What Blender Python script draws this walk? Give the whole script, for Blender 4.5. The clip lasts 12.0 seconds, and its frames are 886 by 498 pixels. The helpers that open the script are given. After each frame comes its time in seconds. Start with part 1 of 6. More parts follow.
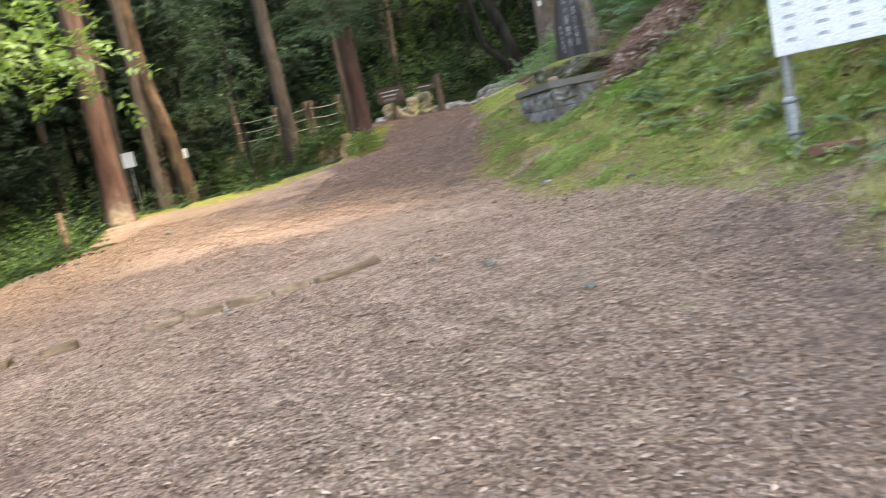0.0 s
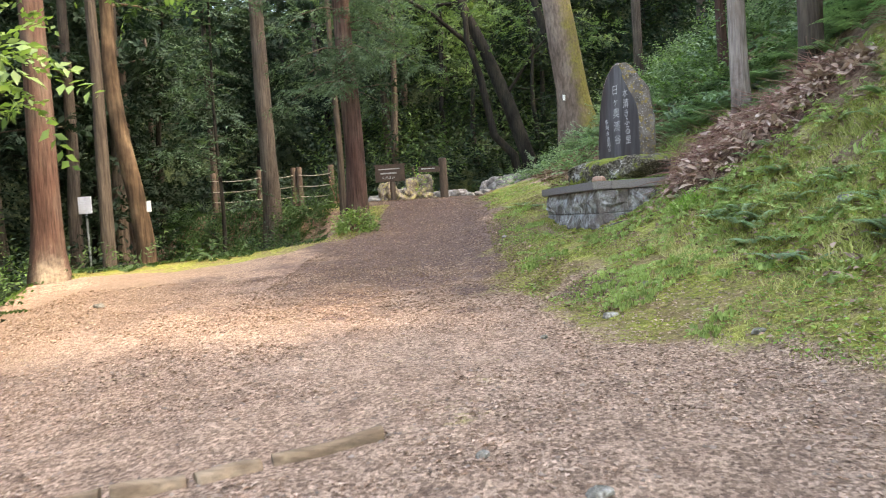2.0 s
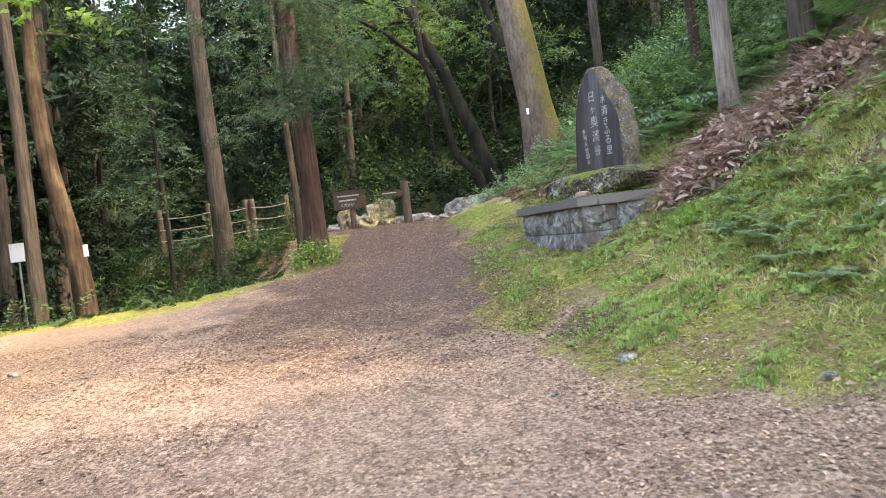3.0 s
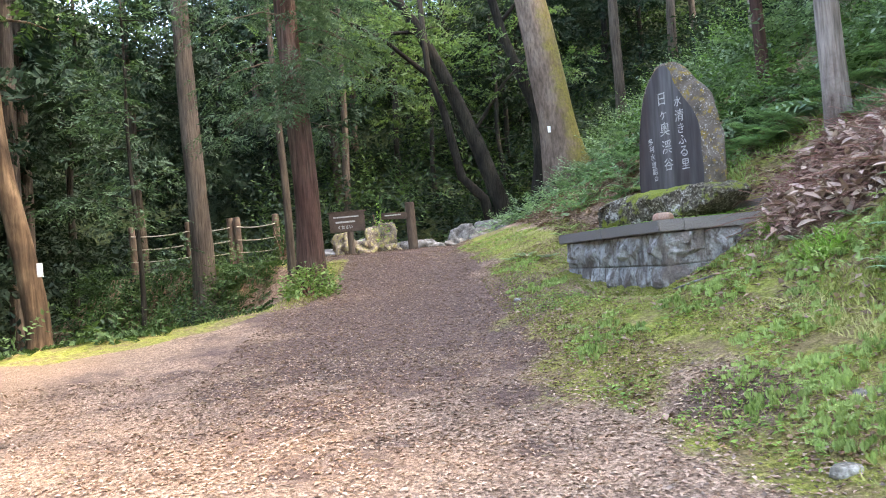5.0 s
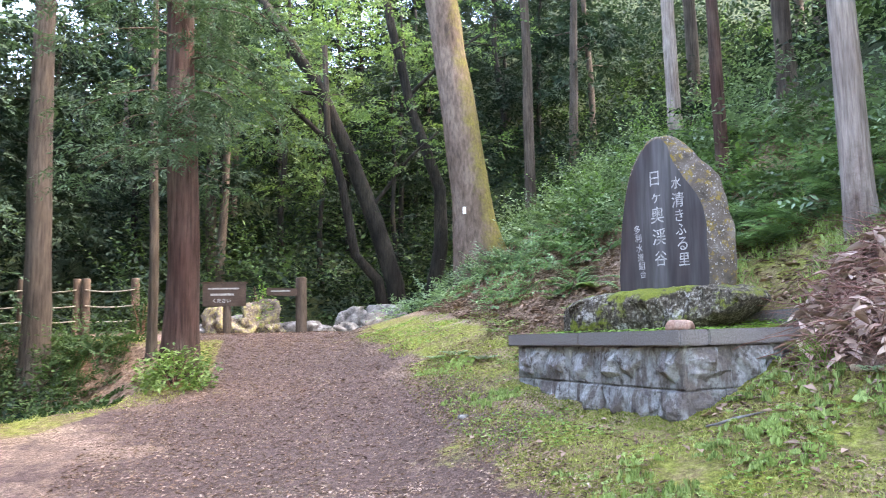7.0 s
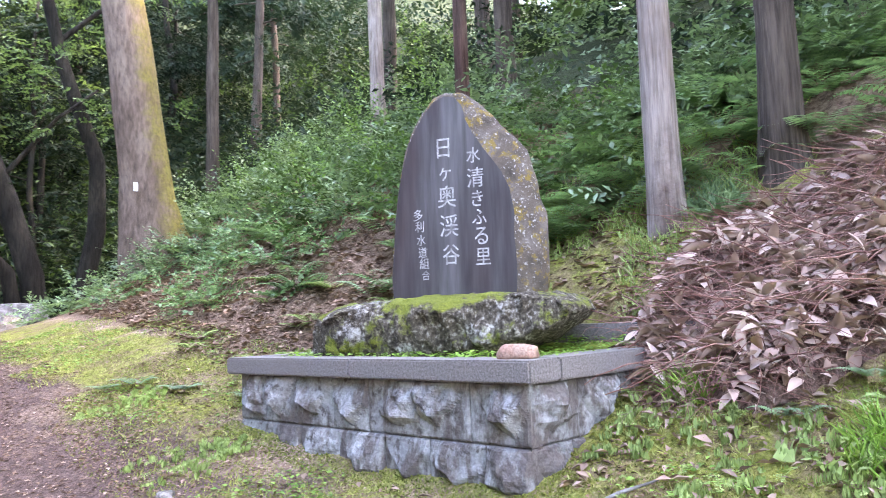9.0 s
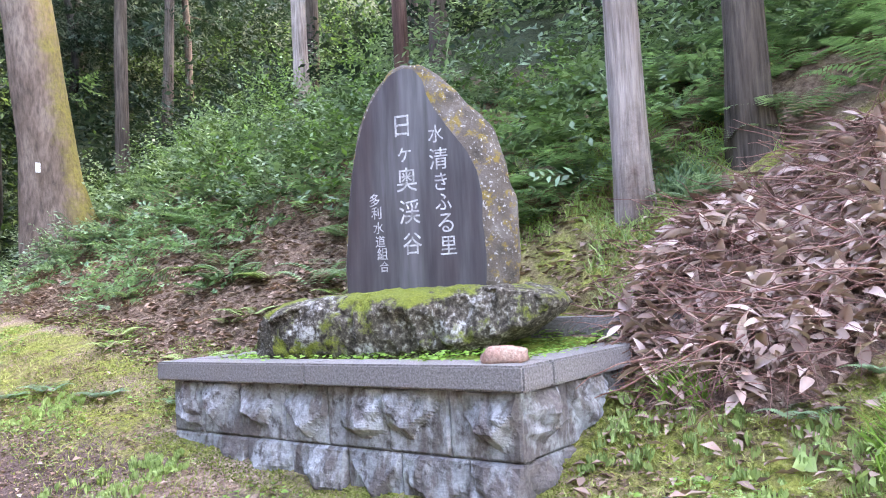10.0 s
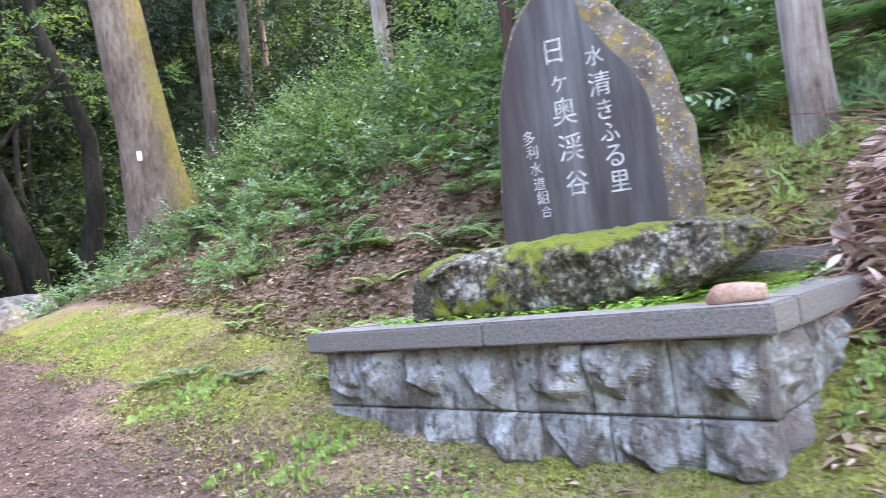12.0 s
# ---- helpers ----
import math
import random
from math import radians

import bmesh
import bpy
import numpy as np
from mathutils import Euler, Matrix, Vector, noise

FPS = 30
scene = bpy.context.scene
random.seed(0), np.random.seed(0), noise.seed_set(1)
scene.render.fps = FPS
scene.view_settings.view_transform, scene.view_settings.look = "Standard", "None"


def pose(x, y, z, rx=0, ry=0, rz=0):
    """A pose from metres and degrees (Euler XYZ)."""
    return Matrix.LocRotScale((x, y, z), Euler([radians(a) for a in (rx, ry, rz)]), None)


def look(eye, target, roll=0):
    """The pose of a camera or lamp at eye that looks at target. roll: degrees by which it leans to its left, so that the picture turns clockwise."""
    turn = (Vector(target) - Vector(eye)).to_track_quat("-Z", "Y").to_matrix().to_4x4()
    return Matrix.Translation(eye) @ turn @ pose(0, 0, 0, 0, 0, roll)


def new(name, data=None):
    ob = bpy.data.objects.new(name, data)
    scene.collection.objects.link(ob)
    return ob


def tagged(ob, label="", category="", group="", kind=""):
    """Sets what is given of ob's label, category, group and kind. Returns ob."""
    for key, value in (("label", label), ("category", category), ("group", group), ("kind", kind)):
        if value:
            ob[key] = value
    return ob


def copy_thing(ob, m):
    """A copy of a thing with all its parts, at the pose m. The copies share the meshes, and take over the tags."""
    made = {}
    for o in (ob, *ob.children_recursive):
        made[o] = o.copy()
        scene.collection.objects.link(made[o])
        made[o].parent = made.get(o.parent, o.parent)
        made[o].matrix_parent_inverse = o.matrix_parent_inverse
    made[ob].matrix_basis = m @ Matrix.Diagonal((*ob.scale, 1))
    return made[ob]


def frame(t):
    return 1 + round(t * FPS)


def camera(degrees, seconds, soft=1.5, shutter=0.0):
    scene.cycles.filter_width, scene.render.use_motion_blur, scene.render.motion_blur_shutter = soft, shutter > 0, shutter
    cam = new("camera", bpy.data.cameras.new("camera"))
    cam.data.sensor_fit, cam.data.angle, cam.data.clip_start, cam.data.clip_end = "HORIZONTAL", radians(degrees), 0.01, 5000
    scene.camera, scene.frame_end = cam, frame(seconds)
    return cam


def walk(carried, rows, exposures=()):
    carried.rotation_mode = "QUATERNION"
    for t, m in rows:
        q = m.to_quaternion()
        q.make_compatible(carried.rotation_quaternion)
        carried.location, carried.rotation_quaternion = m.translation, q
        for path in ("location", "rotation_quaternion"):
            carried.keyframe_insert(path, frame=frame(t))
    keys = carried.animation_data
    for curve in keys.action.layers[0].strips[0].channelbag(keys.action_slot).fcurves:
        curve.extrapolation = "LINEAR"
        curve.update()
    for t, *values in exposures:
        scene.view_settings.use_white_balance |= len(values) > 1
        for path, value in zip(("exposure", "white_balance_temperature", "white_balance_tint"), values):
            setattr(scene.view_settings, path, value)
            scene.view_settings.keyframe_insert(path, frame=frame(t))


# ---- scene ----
cam = camera(60.0, 12.0, 1.0, 0.25)
PATH = [
    (0, (0.557, -0.512, 1.473), (0.412, 1.461, 1.178), -11.7),
    (0.5, (0.353, 0.142, 1.503), (-0.191, 2.034, 1.153), -12.3),
    (1, (0.148, 0.816, 1.527), (-0.339, 2.746, 1.332), -10.3),
    (1.5, (0.039, 1.585, 1.564), (-0.283, 3.555, 1.444), -7.2),
    (2, (-0.095, 2.368, 1.628), (-0.139, 4.365, 1.542), -4.0),
    (2.5, (-0.12, 3.066, 1.659), (-0.127, 5.066, 1.605), -7.2),
    (3, (-0.22, 3.738, 1.719), (-0.161, 5.737, 1.682), -7.2),
    (3.5, (-0.314, 4.493, 1.76), (-0.259, 6.492, 1.764), -4.7),
    (5.5, (-0.93, 6.73, 1.77), (-0.773, 8.723, 1.816), -6.5),
    (6, (-1.074, 7.322, 1.844), (-0.833, 9.306, 1.929), -6.3),
    (6.5, (-1.188, 7.999, 1.91), (-0.858, 9.963, 2.091), -2.3),
    (7, (-1.285, 8.712, 1.991), (-0.827, 10.645, 2.22), -1.6),
    (7.5, (-1.216, 9.461, 2.066), (-0.572, 11.34, 2.301), -1.2),
    (9.5, (-0.934, 11.734, 2.31), (0.417, 13.201, 2.465), -2.8),
    (10, (-0.892, 11.972, 2.359), (0.509, 13.393, 2.485), -3.2),
    (10.5, (-0.962, 12.052, 2.362), (0.452, 13.465, 2.428), -3.3),
    (11, (-0.987, 12.115, 2.344), (0.422, 13.534, 2.38), -3.2),
    (11.5, (-0.983, 12.326, 2.304), (0.408, 13.763, 2.343), -6.7),
    (12, (-0.936, 12.803, 2.296), (0.314, 14.363, 2.359), -7.5),
]
walk(cam, [(t, look(eye, target, roll)) for t, eye, target, roll in PATH],
     [(0.0, 3.72, 8900, 11), (1.5, 3.85, 9000, 12), (3.0, 3.98, 8700, 12), (5.5, 4.15, 7800, 13), (7.5, 4.55, 7700, 20), (9.5, 4.85, 7800, 26), (12.0, 4.75, 8000, 19)])

# ---- world, sun, exposure ----
SUN_EL, SUN_AZ = 56.0, 112.0          # degrees; azimuth clockwise from +y
world = bpy.data.worlds.new("world")
scene.world = world
world.use_nodes = True
wn = world.node_tree.nodes
sky = wn.new("ShaderNodeTexSky")
sky.sky_type, sky.sun_disc = "NISHITA", False
sky.sun_elevation, sky.sun_rotation = radians(SUN_EL), radians(SUN_AZ)
sky.dust_density, sky.air_density = 1.5, 1.0
world.node_tree.links.new(sky.outputs[0], wn["Background"].inputs[0])
wn["Background"].inputs[1].default_value = 0.15
sun_data = bpy.data.lights.new("sun", "SUN")
sun_data.energy, sun_data.angle, sun_data.color = 0.52, radians(2.0), (1.0, 0.93, 0.84)
sun = new("sun", sun_data)
sun_way = Vector((math.sin(radians(SUN_AZ)) * math.cos(radians(SUN_EL)), math.cos(radians(SUN_AZ)) * math.cos(radians(SUN_EL)), math.sin(radians(SUN_EL))))
sun.matrix_world = look(sun_way * 60, (0, 0, 0))


# ---- materials ----
def nodes_of(name, rough=0.8, spec=0.3):
    m = bpy.data.materials.new(name)
    m.use_nodes = True
    b = m.node_tree.nodes["Principled BSDF"]
    b.inputs["Roughness"].default_value = rough
    b.inputs["Specular IOR Level"].default_value = spec
    return m, m.node_tree.nodes, m.node_tree.links, b


def noise_node(m, scale, detail=6, rough=0.6, vec=None, stretch=None):
    n, l = m.node_tree.nodes, m.node_tree.links
    t = n.new("ShaderNodeTexNoise")
    t.inputs["Scale"].default_value, t.inputs["Detail"].default_value, t.inputs["Roughness"].default_value = scale, detail, rough
    if vec is None:
        vec = n.new("ShaderNodeTexCoord").outputs["Object"]
    if stretch:
        mp = n.new("ShaderNodeMapping")
        mp.inputs["Scale"].default_value = stretch
        l.new(vec, mp.inputs["Vector"])
        vec = mp.outputs[0]
    l.new(vec, t.inputs["Vector"])
    return t.outputs["Fac"]


def ramp(m, fac, stops):
    r = m.node_tree.nodes.new("ShaderNodeValToRGB")
    while len(r.color_ramp.elements) < len(stops):
        r.color_ramp.elements.new(0.5)
    for e, (at, c) in zip(r.color_ramp.elements, stops):
        e.position, e.color = at, (*c, 1) if len(c) == 3 else c
    m.node_tree.links.new(fac, r.inputs[0])
    return r.outputs[0]


def mix(m, fac, a, b, how="MIX"):
    x = m.node_tree.nodes.new("ShaderNodeMix")
    x.data_type, x.blend_type = "RGBA", how
    for s, v in ((x.inputs[0], fac), (x.inputs[6], a), (x.inputs[7], b)):
        if isinstance(v, (int, float)):
            s.default_value = v
        elif isinstance(v, tuple):
            s.default_value = (*v, 1)
        else:
            m.node_tree.links.new(v, s)
    return x.outputs[2]


def bump(m, bsdf, height, strength, dist=0.02):
    b = m.node_tree.nodes.new("ShaderNodeBump")
    b.inputs["Strength"].default_value, b.inputs["Distance"].default_value = strength, dist
    m.node_tree.links.new(height, b.inputs["Height"])
    m.node_tree.links.new(b.outputs[0], bsdf.inputs["Normal"])


def plain(name, colours, scale=6.0, rough=0.8, spec=0.3, bumpy=0.4, dist=0.01, stretch=None, fine=60.0, metal=0.0):
    """Mottled surface: a coarse noise through the colours, a finer one over it, and relief."""
    m, n, l, b = nodes_of(name, rough, spec)
    b.inputs["Metallic"].default_value = metal
    co = n.new("ShaderNodeTexCoord").outputs["Object"]
    big, small = noise_node(m, scale, vec=co, stretch=stretch), noise_node(m, fine, 4, vec=co, stretch=stretch)
    k = len(colours)
    col = ramp(m, big, [(0.3 + 0.4 * i / max(1, k - 1), c) for i, c in enumerate(colours)])
    shade = ramp(m, small, [(0.3, (0.62, 0.62, 0.62)), (0.7, (1.3, 1.3, 1.3))])
    l.new(mix(m, 1.0, col, shade, "MULTIPLY"), b.inputs["Base Color"])
    bump(m, b, small, bumpy, dist)
    return m


def leafy(name, dark, light, glow=0.35, rough=0.5, hue_scale=0.6, spec=0.3, vary=0.5):
    """Leaves: colour by island and place, light through the blade."""
    m, n, l, b = nodes_of(name, rough, spec)
    geo = n.new("ShaderNodeNewGeometry")
    place = noise_node(m, hue_scale, 3, vec=geo.outputs["Position"])
    half = n.new("ShaderNodeMath")
    half.operation = "MULTIPLY_ADD"
    half.inputs[1].default_value = vary
    l.new(geo.outputs["Random Per Island"], half.inputs[0])
    l.new(place, half.inputs[2])
    mid = tuple((a + c) / 2 for a, c in zip(dark, light))
    col = ramp(m, half.outputs[0], [(0.4 - 0.1 * (vary < 0.4), dark), (0.45 + vary * 0.5, mid), (0.5 + vary, light)])
    l.new(col, b.inputs["Base Color"])
    t = n.new("ShaderNodeBsdfTranslucent")
    l.new(mix(m, 1.0, col, (1.1, 1.25, 0.6), "MULTIPLY"), t.inputs["Color"])
    s = n.new("ShaderNodeMixShader")
    s.inputs[0].default_value = glow
    l.new(b.outputs[0], s.inputs[1])
    l.new(t.outputs[0], s.inputs[2])
    l.new(s.outputs[0], n["Material Output"].inputs["Surface"])
    return m


def bark(name, colours, moss=0.0, moss_colour=(0.16, 0.17, 0.03), groove=26.0, deep=(0.38, 1.22), run=0.07):
    m, n, l, b = nodes_of(name, 0.9, 0.15)
    co = n.new("ShaderNodeTexCoord").outputs["Object"]
    strip = noise_node(m, groove, 5, 0.6, co, (1, 1, run))
    patch = noise_node(m, 1.6, 4, 0.6, co, (1, 1, 0.5))
    k = len(colours)
    col = ramp(m, patch, [(0.3 + 0.4 * i / max(1, k - 1), c) for i, c in enumerate(colours)])
    col = mix(m, 1.0, col, ramp(m, strip, [(0.3, (deep[0],) * 3), (0.62, (deep[1],) * 3)]), "MULTIPLY")
    if moss:
        at = n.new("ShaderNodeAttribute")
        at.attribute_name = "moss"
        fine = ramp(m, noise_node(m, 2.6, 9, 0.78, co), [(0.36, (0, 0, 0)), (0.64, (0.5, 0.5, 0.5))])
        add = n.new("ShaderNodeMath")
        add.operation = "MULTIPLY_ADD"
        add.inputs[1].default_value = 1.0
        l.new(at.outputs["Fac"], add.inputs[0])
        l.new(fine, add.inputs[2])
        green = mix(m, 1.0, moss_colour, ramp(m, noise_node(m, 14.0, 6, 0.75, co), [(0.3, (0.45, 0.45, 0.45)), (0.7, (1.5, 1.5, 1.4))]), "MULTIPLY")
        col = mix(m, ramp(m, add.outputs[0], [(0.5, (0, 0, 0)), (1.0, (moss,) * 3)]), col, green)
    l.new(col, b.inputs["Base Color"])
    bump(m, b, strip, 0.9, 0.03)
    return m


def ground_material():
    m, n, l, b = nodes_of("forest_ground", 0.95, 0.15)
    pos = n.new("ShaderNodeNewGeometry").outputs["Position"]

    def at(name):
        a = n.new("ShaderNodeAttribute")
        a.attribute_name = name
        return a.outputs["Fac"]

    def add(a, c, k=1.0):
        x = n.new("ShaderNodeMath")
        x.operation = "MULTIPLY_ADD"
        x.inputs[1].default_value = k
        l.new(c, x.inputs[0])
        l.new(a, x.inputs[2])
        return x.outputs[0]

    coarse, medium, grit, chips = noise_node(m, 0.5, 5, 0.6, pos), noise_node(m, 4.0, 6, 0.65, pos), noise_node(m, 45.0, 5, 0.7, pos), noise_node(m, 14.0, 8, 0.75, pos)
    v = n.new("ShaderNodeTexVoronoi")
    v.inputs["Scale"].default_value = 38.0
    l.new(pos, v.inputs["Vector"])
    stones = mix(m, 0.5, v.outputs["Color"], (0.5, 0.5, 0.5))
    grey = n.new("ShaderNodeRGBToBW")
    l.new(stones, grey.inputs[0])
    # trodden gravel with litter: pinkish brown
    path = ramp(m, medium, [(0.3, (0.25, 0.178, 0.136)), (0.5, (0.355, 0.258, 0.198)), (0.7, (0.45, 0.335, 0.26))])
    path = mix(m, 1.0, path, ramp(m, grit, [(0.34, (0.46, 0.43, 0.41)), (0.5, (0.96, 0.95, 0.94)), (0.64, (1.45, 1.41, 1.36))]), "MULTIPLY")
    path = mix(m, 1.0, path, ramp(m, grey.outputs[0], [(0.35, (0.6, 0.57, 0.55)), (0.65, (1.35, 1.35, 1.34))]), "MULTIPLY")
    # ground tone of the sunlit left strip, its brightness held down in colour
    sun_strip = mix(m, 1.0, ramp(m, chips, [(0.35, (0.17, 0.118, 0.088)), (0.65, (0.31, 0.225, 0.168))]), ramp(m, grit, [(0.3, (0.6, 0.6, 0.6)), (0.7, (1.3, 1.3, 1.3))]), "MULTIPLY")
    col = mix(m, ramp(m, add(coarse, at("sun_strip"), 1.0), [(0.62, (0, 0, 0)), (1.1, (1, 1, 1))]), path, sun_strip)
    # dark gravel tone for the damp track and the near-left shade
    darkened = mix(m, 1.0, ramp(m, chips, [(0.3, (0.07, 0.047, 0.04)), (0.55, (0.165, 0.112, 0.093)), (0.72, (0.29, 0.21, 0.17))]), ramp(m, grit, [(0.3, (0.6, 0.6, 0.6)), (0.7, (1.4, 1.4, 1.4))]), "MULTIPLY")
    col = mix(m, ramp(m, add(medium, at("damp_shade"), 1.0), [(0.75, (0, 0, 0)), (1.15, (1, 1, 1))]), col, darkened)
    # moss
    moss = ramp(m, chips, [(0.25, (0.06, 0.06, 0.018)), (0.42, (0.165, 0.185, 0.038)), (0.56, (0.3, 0.32, 0.074)), (0.72, (0.48, 0.44, 0.2))])
    dead = ramp(m, chips, [(0.3, (0.11, 0.075, 0.04)), (0.6, (0.3, 0.225, 0.125)), (0.75, (0.46, 0.375, 0.25))])
    moss = mix(m, ramp(m, noise_node(m, 2.2, 7, 0.75, pos), [(0.44, (0, 0, 0)), (0.58, (0.9, 0.9, 0.9))]), moss, dead)
    moss = mix(m, 1.0, moss, ramp(m, grit, [(0.3, (0.55, 0.55, 0.55)), (0.7, (1.35, 1.35, 1.3))]), "MULTIPLY")
    half = n.new("ShaderNodeMath")
    half.operation = "MULTIPLY"
    half.inputs[1].default_value = 0.5
    l.new(add(add(add(chips, medium, 0.5), at("moss"), 1.15), noise_node(m, 1.4, 6, 0.7, pos), 0.8), half.inputs[0])
    col = mix(m, ramp(m, half.outputs[0], [(0.65, (0, 0, 0)), (0.79, (1, 1, 1))]), col, moss)
    # brown leaf litter and soil
    soil = ramp(m, chips, [(0.3, (0.05, 0.032, 0.022)), (0.48, (0.165, 0.108, 0.074)), (0.62, (0.3, 0.212, 0.152)), (0.75, (0.45, 0.34, 0.265))])
    ss = add(chips, at("litter"), 1.0)
    col = mix(m, ramp(m, ss, [(0.78, (0, 0, 0)), (1.1, (1, 1, 1))]), col, soil)
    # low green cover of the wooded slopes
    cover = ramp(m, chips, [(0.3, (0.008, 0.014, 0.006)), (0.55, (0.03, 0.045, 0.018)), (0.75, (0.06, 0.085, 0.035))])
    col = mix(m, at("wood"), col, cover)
    l.new(col, b.inputs["Base Color"])
    hh = add(grit, chips, 1.4)
    bump(m, b, hh, 1.0, 0.03)
    return m


M_GROUND = ground_material()
M_GRANITE = plain("grey_granite", [(0.1, 0.09, 0.082), (0.18, 0.165, 0.154), (0.27, 0.252, 0.238)], 110.0, 0.8, 0.3, 0.35, 0.004, None, 60.0)
M_MORTAR = plain("dark_mortar", [(0.06, 0.06, 0.06), (0.14, 0.14, 0.13)], 8.0, 0.95)
M_ROCK = plain("lichen_rock", [(0.05, 0.05, 0.045), (0.2, 0.19, 0.16), (0.45, 0.44, 0.41)], 5.0, 0.9, 0.25, 0.9, 0.02, None, 40.0)
M_WHITE_ROCK = plain("river_rock", [(0.04, 0.036, 0.03), (0.16, 0.152, 0.14), (0.36, 0.35, 0.33)], 4.0, 0.85, 0.3, 0.7, 0.02, None, 30.0)
M_PINK = plain("pink_stone", [(0.26, 0.13, 0.09), (0.33, 0.195, 0.145), (0.4, 0.29, 0.225)], 9.0, 0.85)
M_WOOD = plain("weathered_wood", [(0.035, 0.025, 0.018), (0.075, 0.054, 0.04), (0.13, 0.098, 0.073)], 4.0, 0.85, 0.25, 0.6, 0.01, (1, 1, 0.15), 40.0)
M_LOG = plain("worn_timber", [(0.06, 0.042, 0.028), (0.16, 0.115, 0.075), (0.28, 0.21, 0.145)], 5.0, 0.9, 0.2, 0.7, 0.01, (0.2, 1, 1), 30.0)
M_BROWN = plain("brown_board", [(0.045, 0.03, 0.022), (0.09, 0.06, 0.045)], 4.0, 0.7)
M_ROPE = plain("pale_rope", [(0.17, 0.155, 0.13), (0.3, 0.28, 0.235)], 30.0, 0.9)
M_LETTER = plain("white_letter_paint", [(0.13, 0.13, 0.13), (0.34, 0.34, 0.33), (0.54, 0.54, 0.53)], 22.0, 0.8, 0.2, 0.5, 0.004)
M_SIGN = plain("white_sign_paint", [(0.7, 0.73, 0.76), (0.82, 0.84, 0.86)], 2.0, 0.45, 0.4, 0.05)
M_TEXT = plain("faded_print", [(0.3, 0.34, 0.4), (0.45, 0.5, 0.55)], 20.0, 0.6)
M_STEEL = plain("dull_galvanised_steel", [(0.2, 0.21, 0.21), (0.36, 0.37, 0.37)], 7.0, 0.55, 0.5, 0.2, 0.004, None, 50.0, 0.6)
M_RUST = plain("rusty_brown_stone", [(0.13, 0.06, 0.045), (0.24, 0.12, 0.085)], 6.0, 0.8)
M_TWIG = plain("dry_twig", [(0.11, 0.045, 0.035), (0.23, 0.115, 0.09), (0.36, 0.23, 0.185)], 7.0, 0.9)
M_TAG = plain("white_plastic_tag", [(0.75, 0.75, 0.73), (0.85, 0.85, 0.83)], 5.0, 0.5)
M_BARK_RED = bark("red_cedar_bark", [(0.052, 0.026, 0.021), (0.078, 0.046, 0.037), (0.105, 0.08, 0.066)])
M_BARK_GREY = bark("grey_cedar_bark", [(0.045, 0.035, 0.028), (0.075, 0.06, 0.047), (0.11, 0.09, 0.074)])
M_BARK_PALE = bark("pale_cypress_bark", [(0.2, 0.16, 0.138), (0.29, 0.243, 0.212), (0.37, 0.325, 0.29)], 0.9, (0.085, 0.055, 0.045), groove=30.0, deep=(0.45, 1.15))
M_BARK_ORANGE = bark("peeling_orange_bark", [(0.035, 0.025, 0.017), (0.1, 0.065, 0.04), (0.24, 0.17, 0.105)], groove=12.0)
M_BARK_MOSS = bark("mossy_bark", [(0.085, 0.062, 0.047), (0.155, 0.115, 0.09), (0.225, 0.175, 0.14)], 0.9, (0.15, 0.14, 0.035), 15.0, (0.5, 1.2), 0.3)
M_BARK_GLOOM = bark("dark_mossy_bark", [(0.05, 0.038, 0.028), (0.085, 0.065, 0.048), (0.12, 0.095, 0.07)], 0.8, (0.075, 0.075, 0.025))
M_BARK_STRIPPED = bark("stripped_red_bark", [(0.075, 0.038, 0.029), (0.11, 0.064, 0.05), (0.15, 0.115, 0.092)], 0.8, (0.34, 0.28, 0.22))
# near-black bark for the leaning tree and the thin trunks
M_BARK_DARK = bark("near_black_bark", [(0.01, 0.009, 0.007), (0.022, 0.02, 0.016), (0.045, 0.04, 0.03)])
M_LEAF = leafy("broad_leaves", (0.02, 0.045, 0.02), (0.075, 0.125, 0.05), 0.3, 0.7, 0.5, 0.15, 0.3)
M_HILL = leafy("hillside_leaves", (0.03, 0.062, 0.04), (0.21, 0.3, 0.18), 0.3, 0.45, 1.1, 0.35, 0.45)
# lighter copy of the broad leaves, sun brightness put into the colour
M_LEAF_LIT = leafy("lit_leaves", (0.06, 0.115, 0.035), (0.2, 0.3, 0.1), 0.4)
# evergreen and cedar leaves darkened in colour to stand for canopy shade
M_LEAF_SHADE = leafy("shaded_evergreen_leaves", (0.006, 0.014, 0.0095), (0.027, 0.046, 0.029), 0.16, 0.75, 0.45, 0.12, 0.3)
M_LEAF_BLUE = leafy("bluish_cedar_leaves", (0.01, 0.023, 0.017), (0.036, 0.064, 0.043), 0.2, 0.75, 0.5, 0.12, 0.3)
M_SAPLING = leafy("sapling_leaves", (0.045, 0.1, 0.032), (0.16, 0.27, 0.085), 0.4, 0.5, 0.6, 0.3, 0.4)
M_FERN = leafy("fern_leaves", (0.08, 0.145, 0.08), (0.25, 0.37, 0.21), 0.4)
M_HERB = leafy("pale_herbs", (0.12, 0.185, 0.055), (0.34, 0.44, 0.16), 0.3, 0.6, 1.5)
M_GRASS = leafy("grass_blades", (0.12, 0.15, 0.035), (0.46, 0.47, 0.185), 0.3, 0.7, 1.6, 0.1)
M_TUFT = leafy("moss_tufts", (0.075, 0.1, 0.022), (0.29, 0.31, 0.09), 0.25, 0.8, 1.6, 0.1)
M_STRAW = leafy("straw_blades", (0.2, 0.2, 0.065), (0.56, 0.52, 0.27), 0.25, 0.8, 1.6, 0.1)
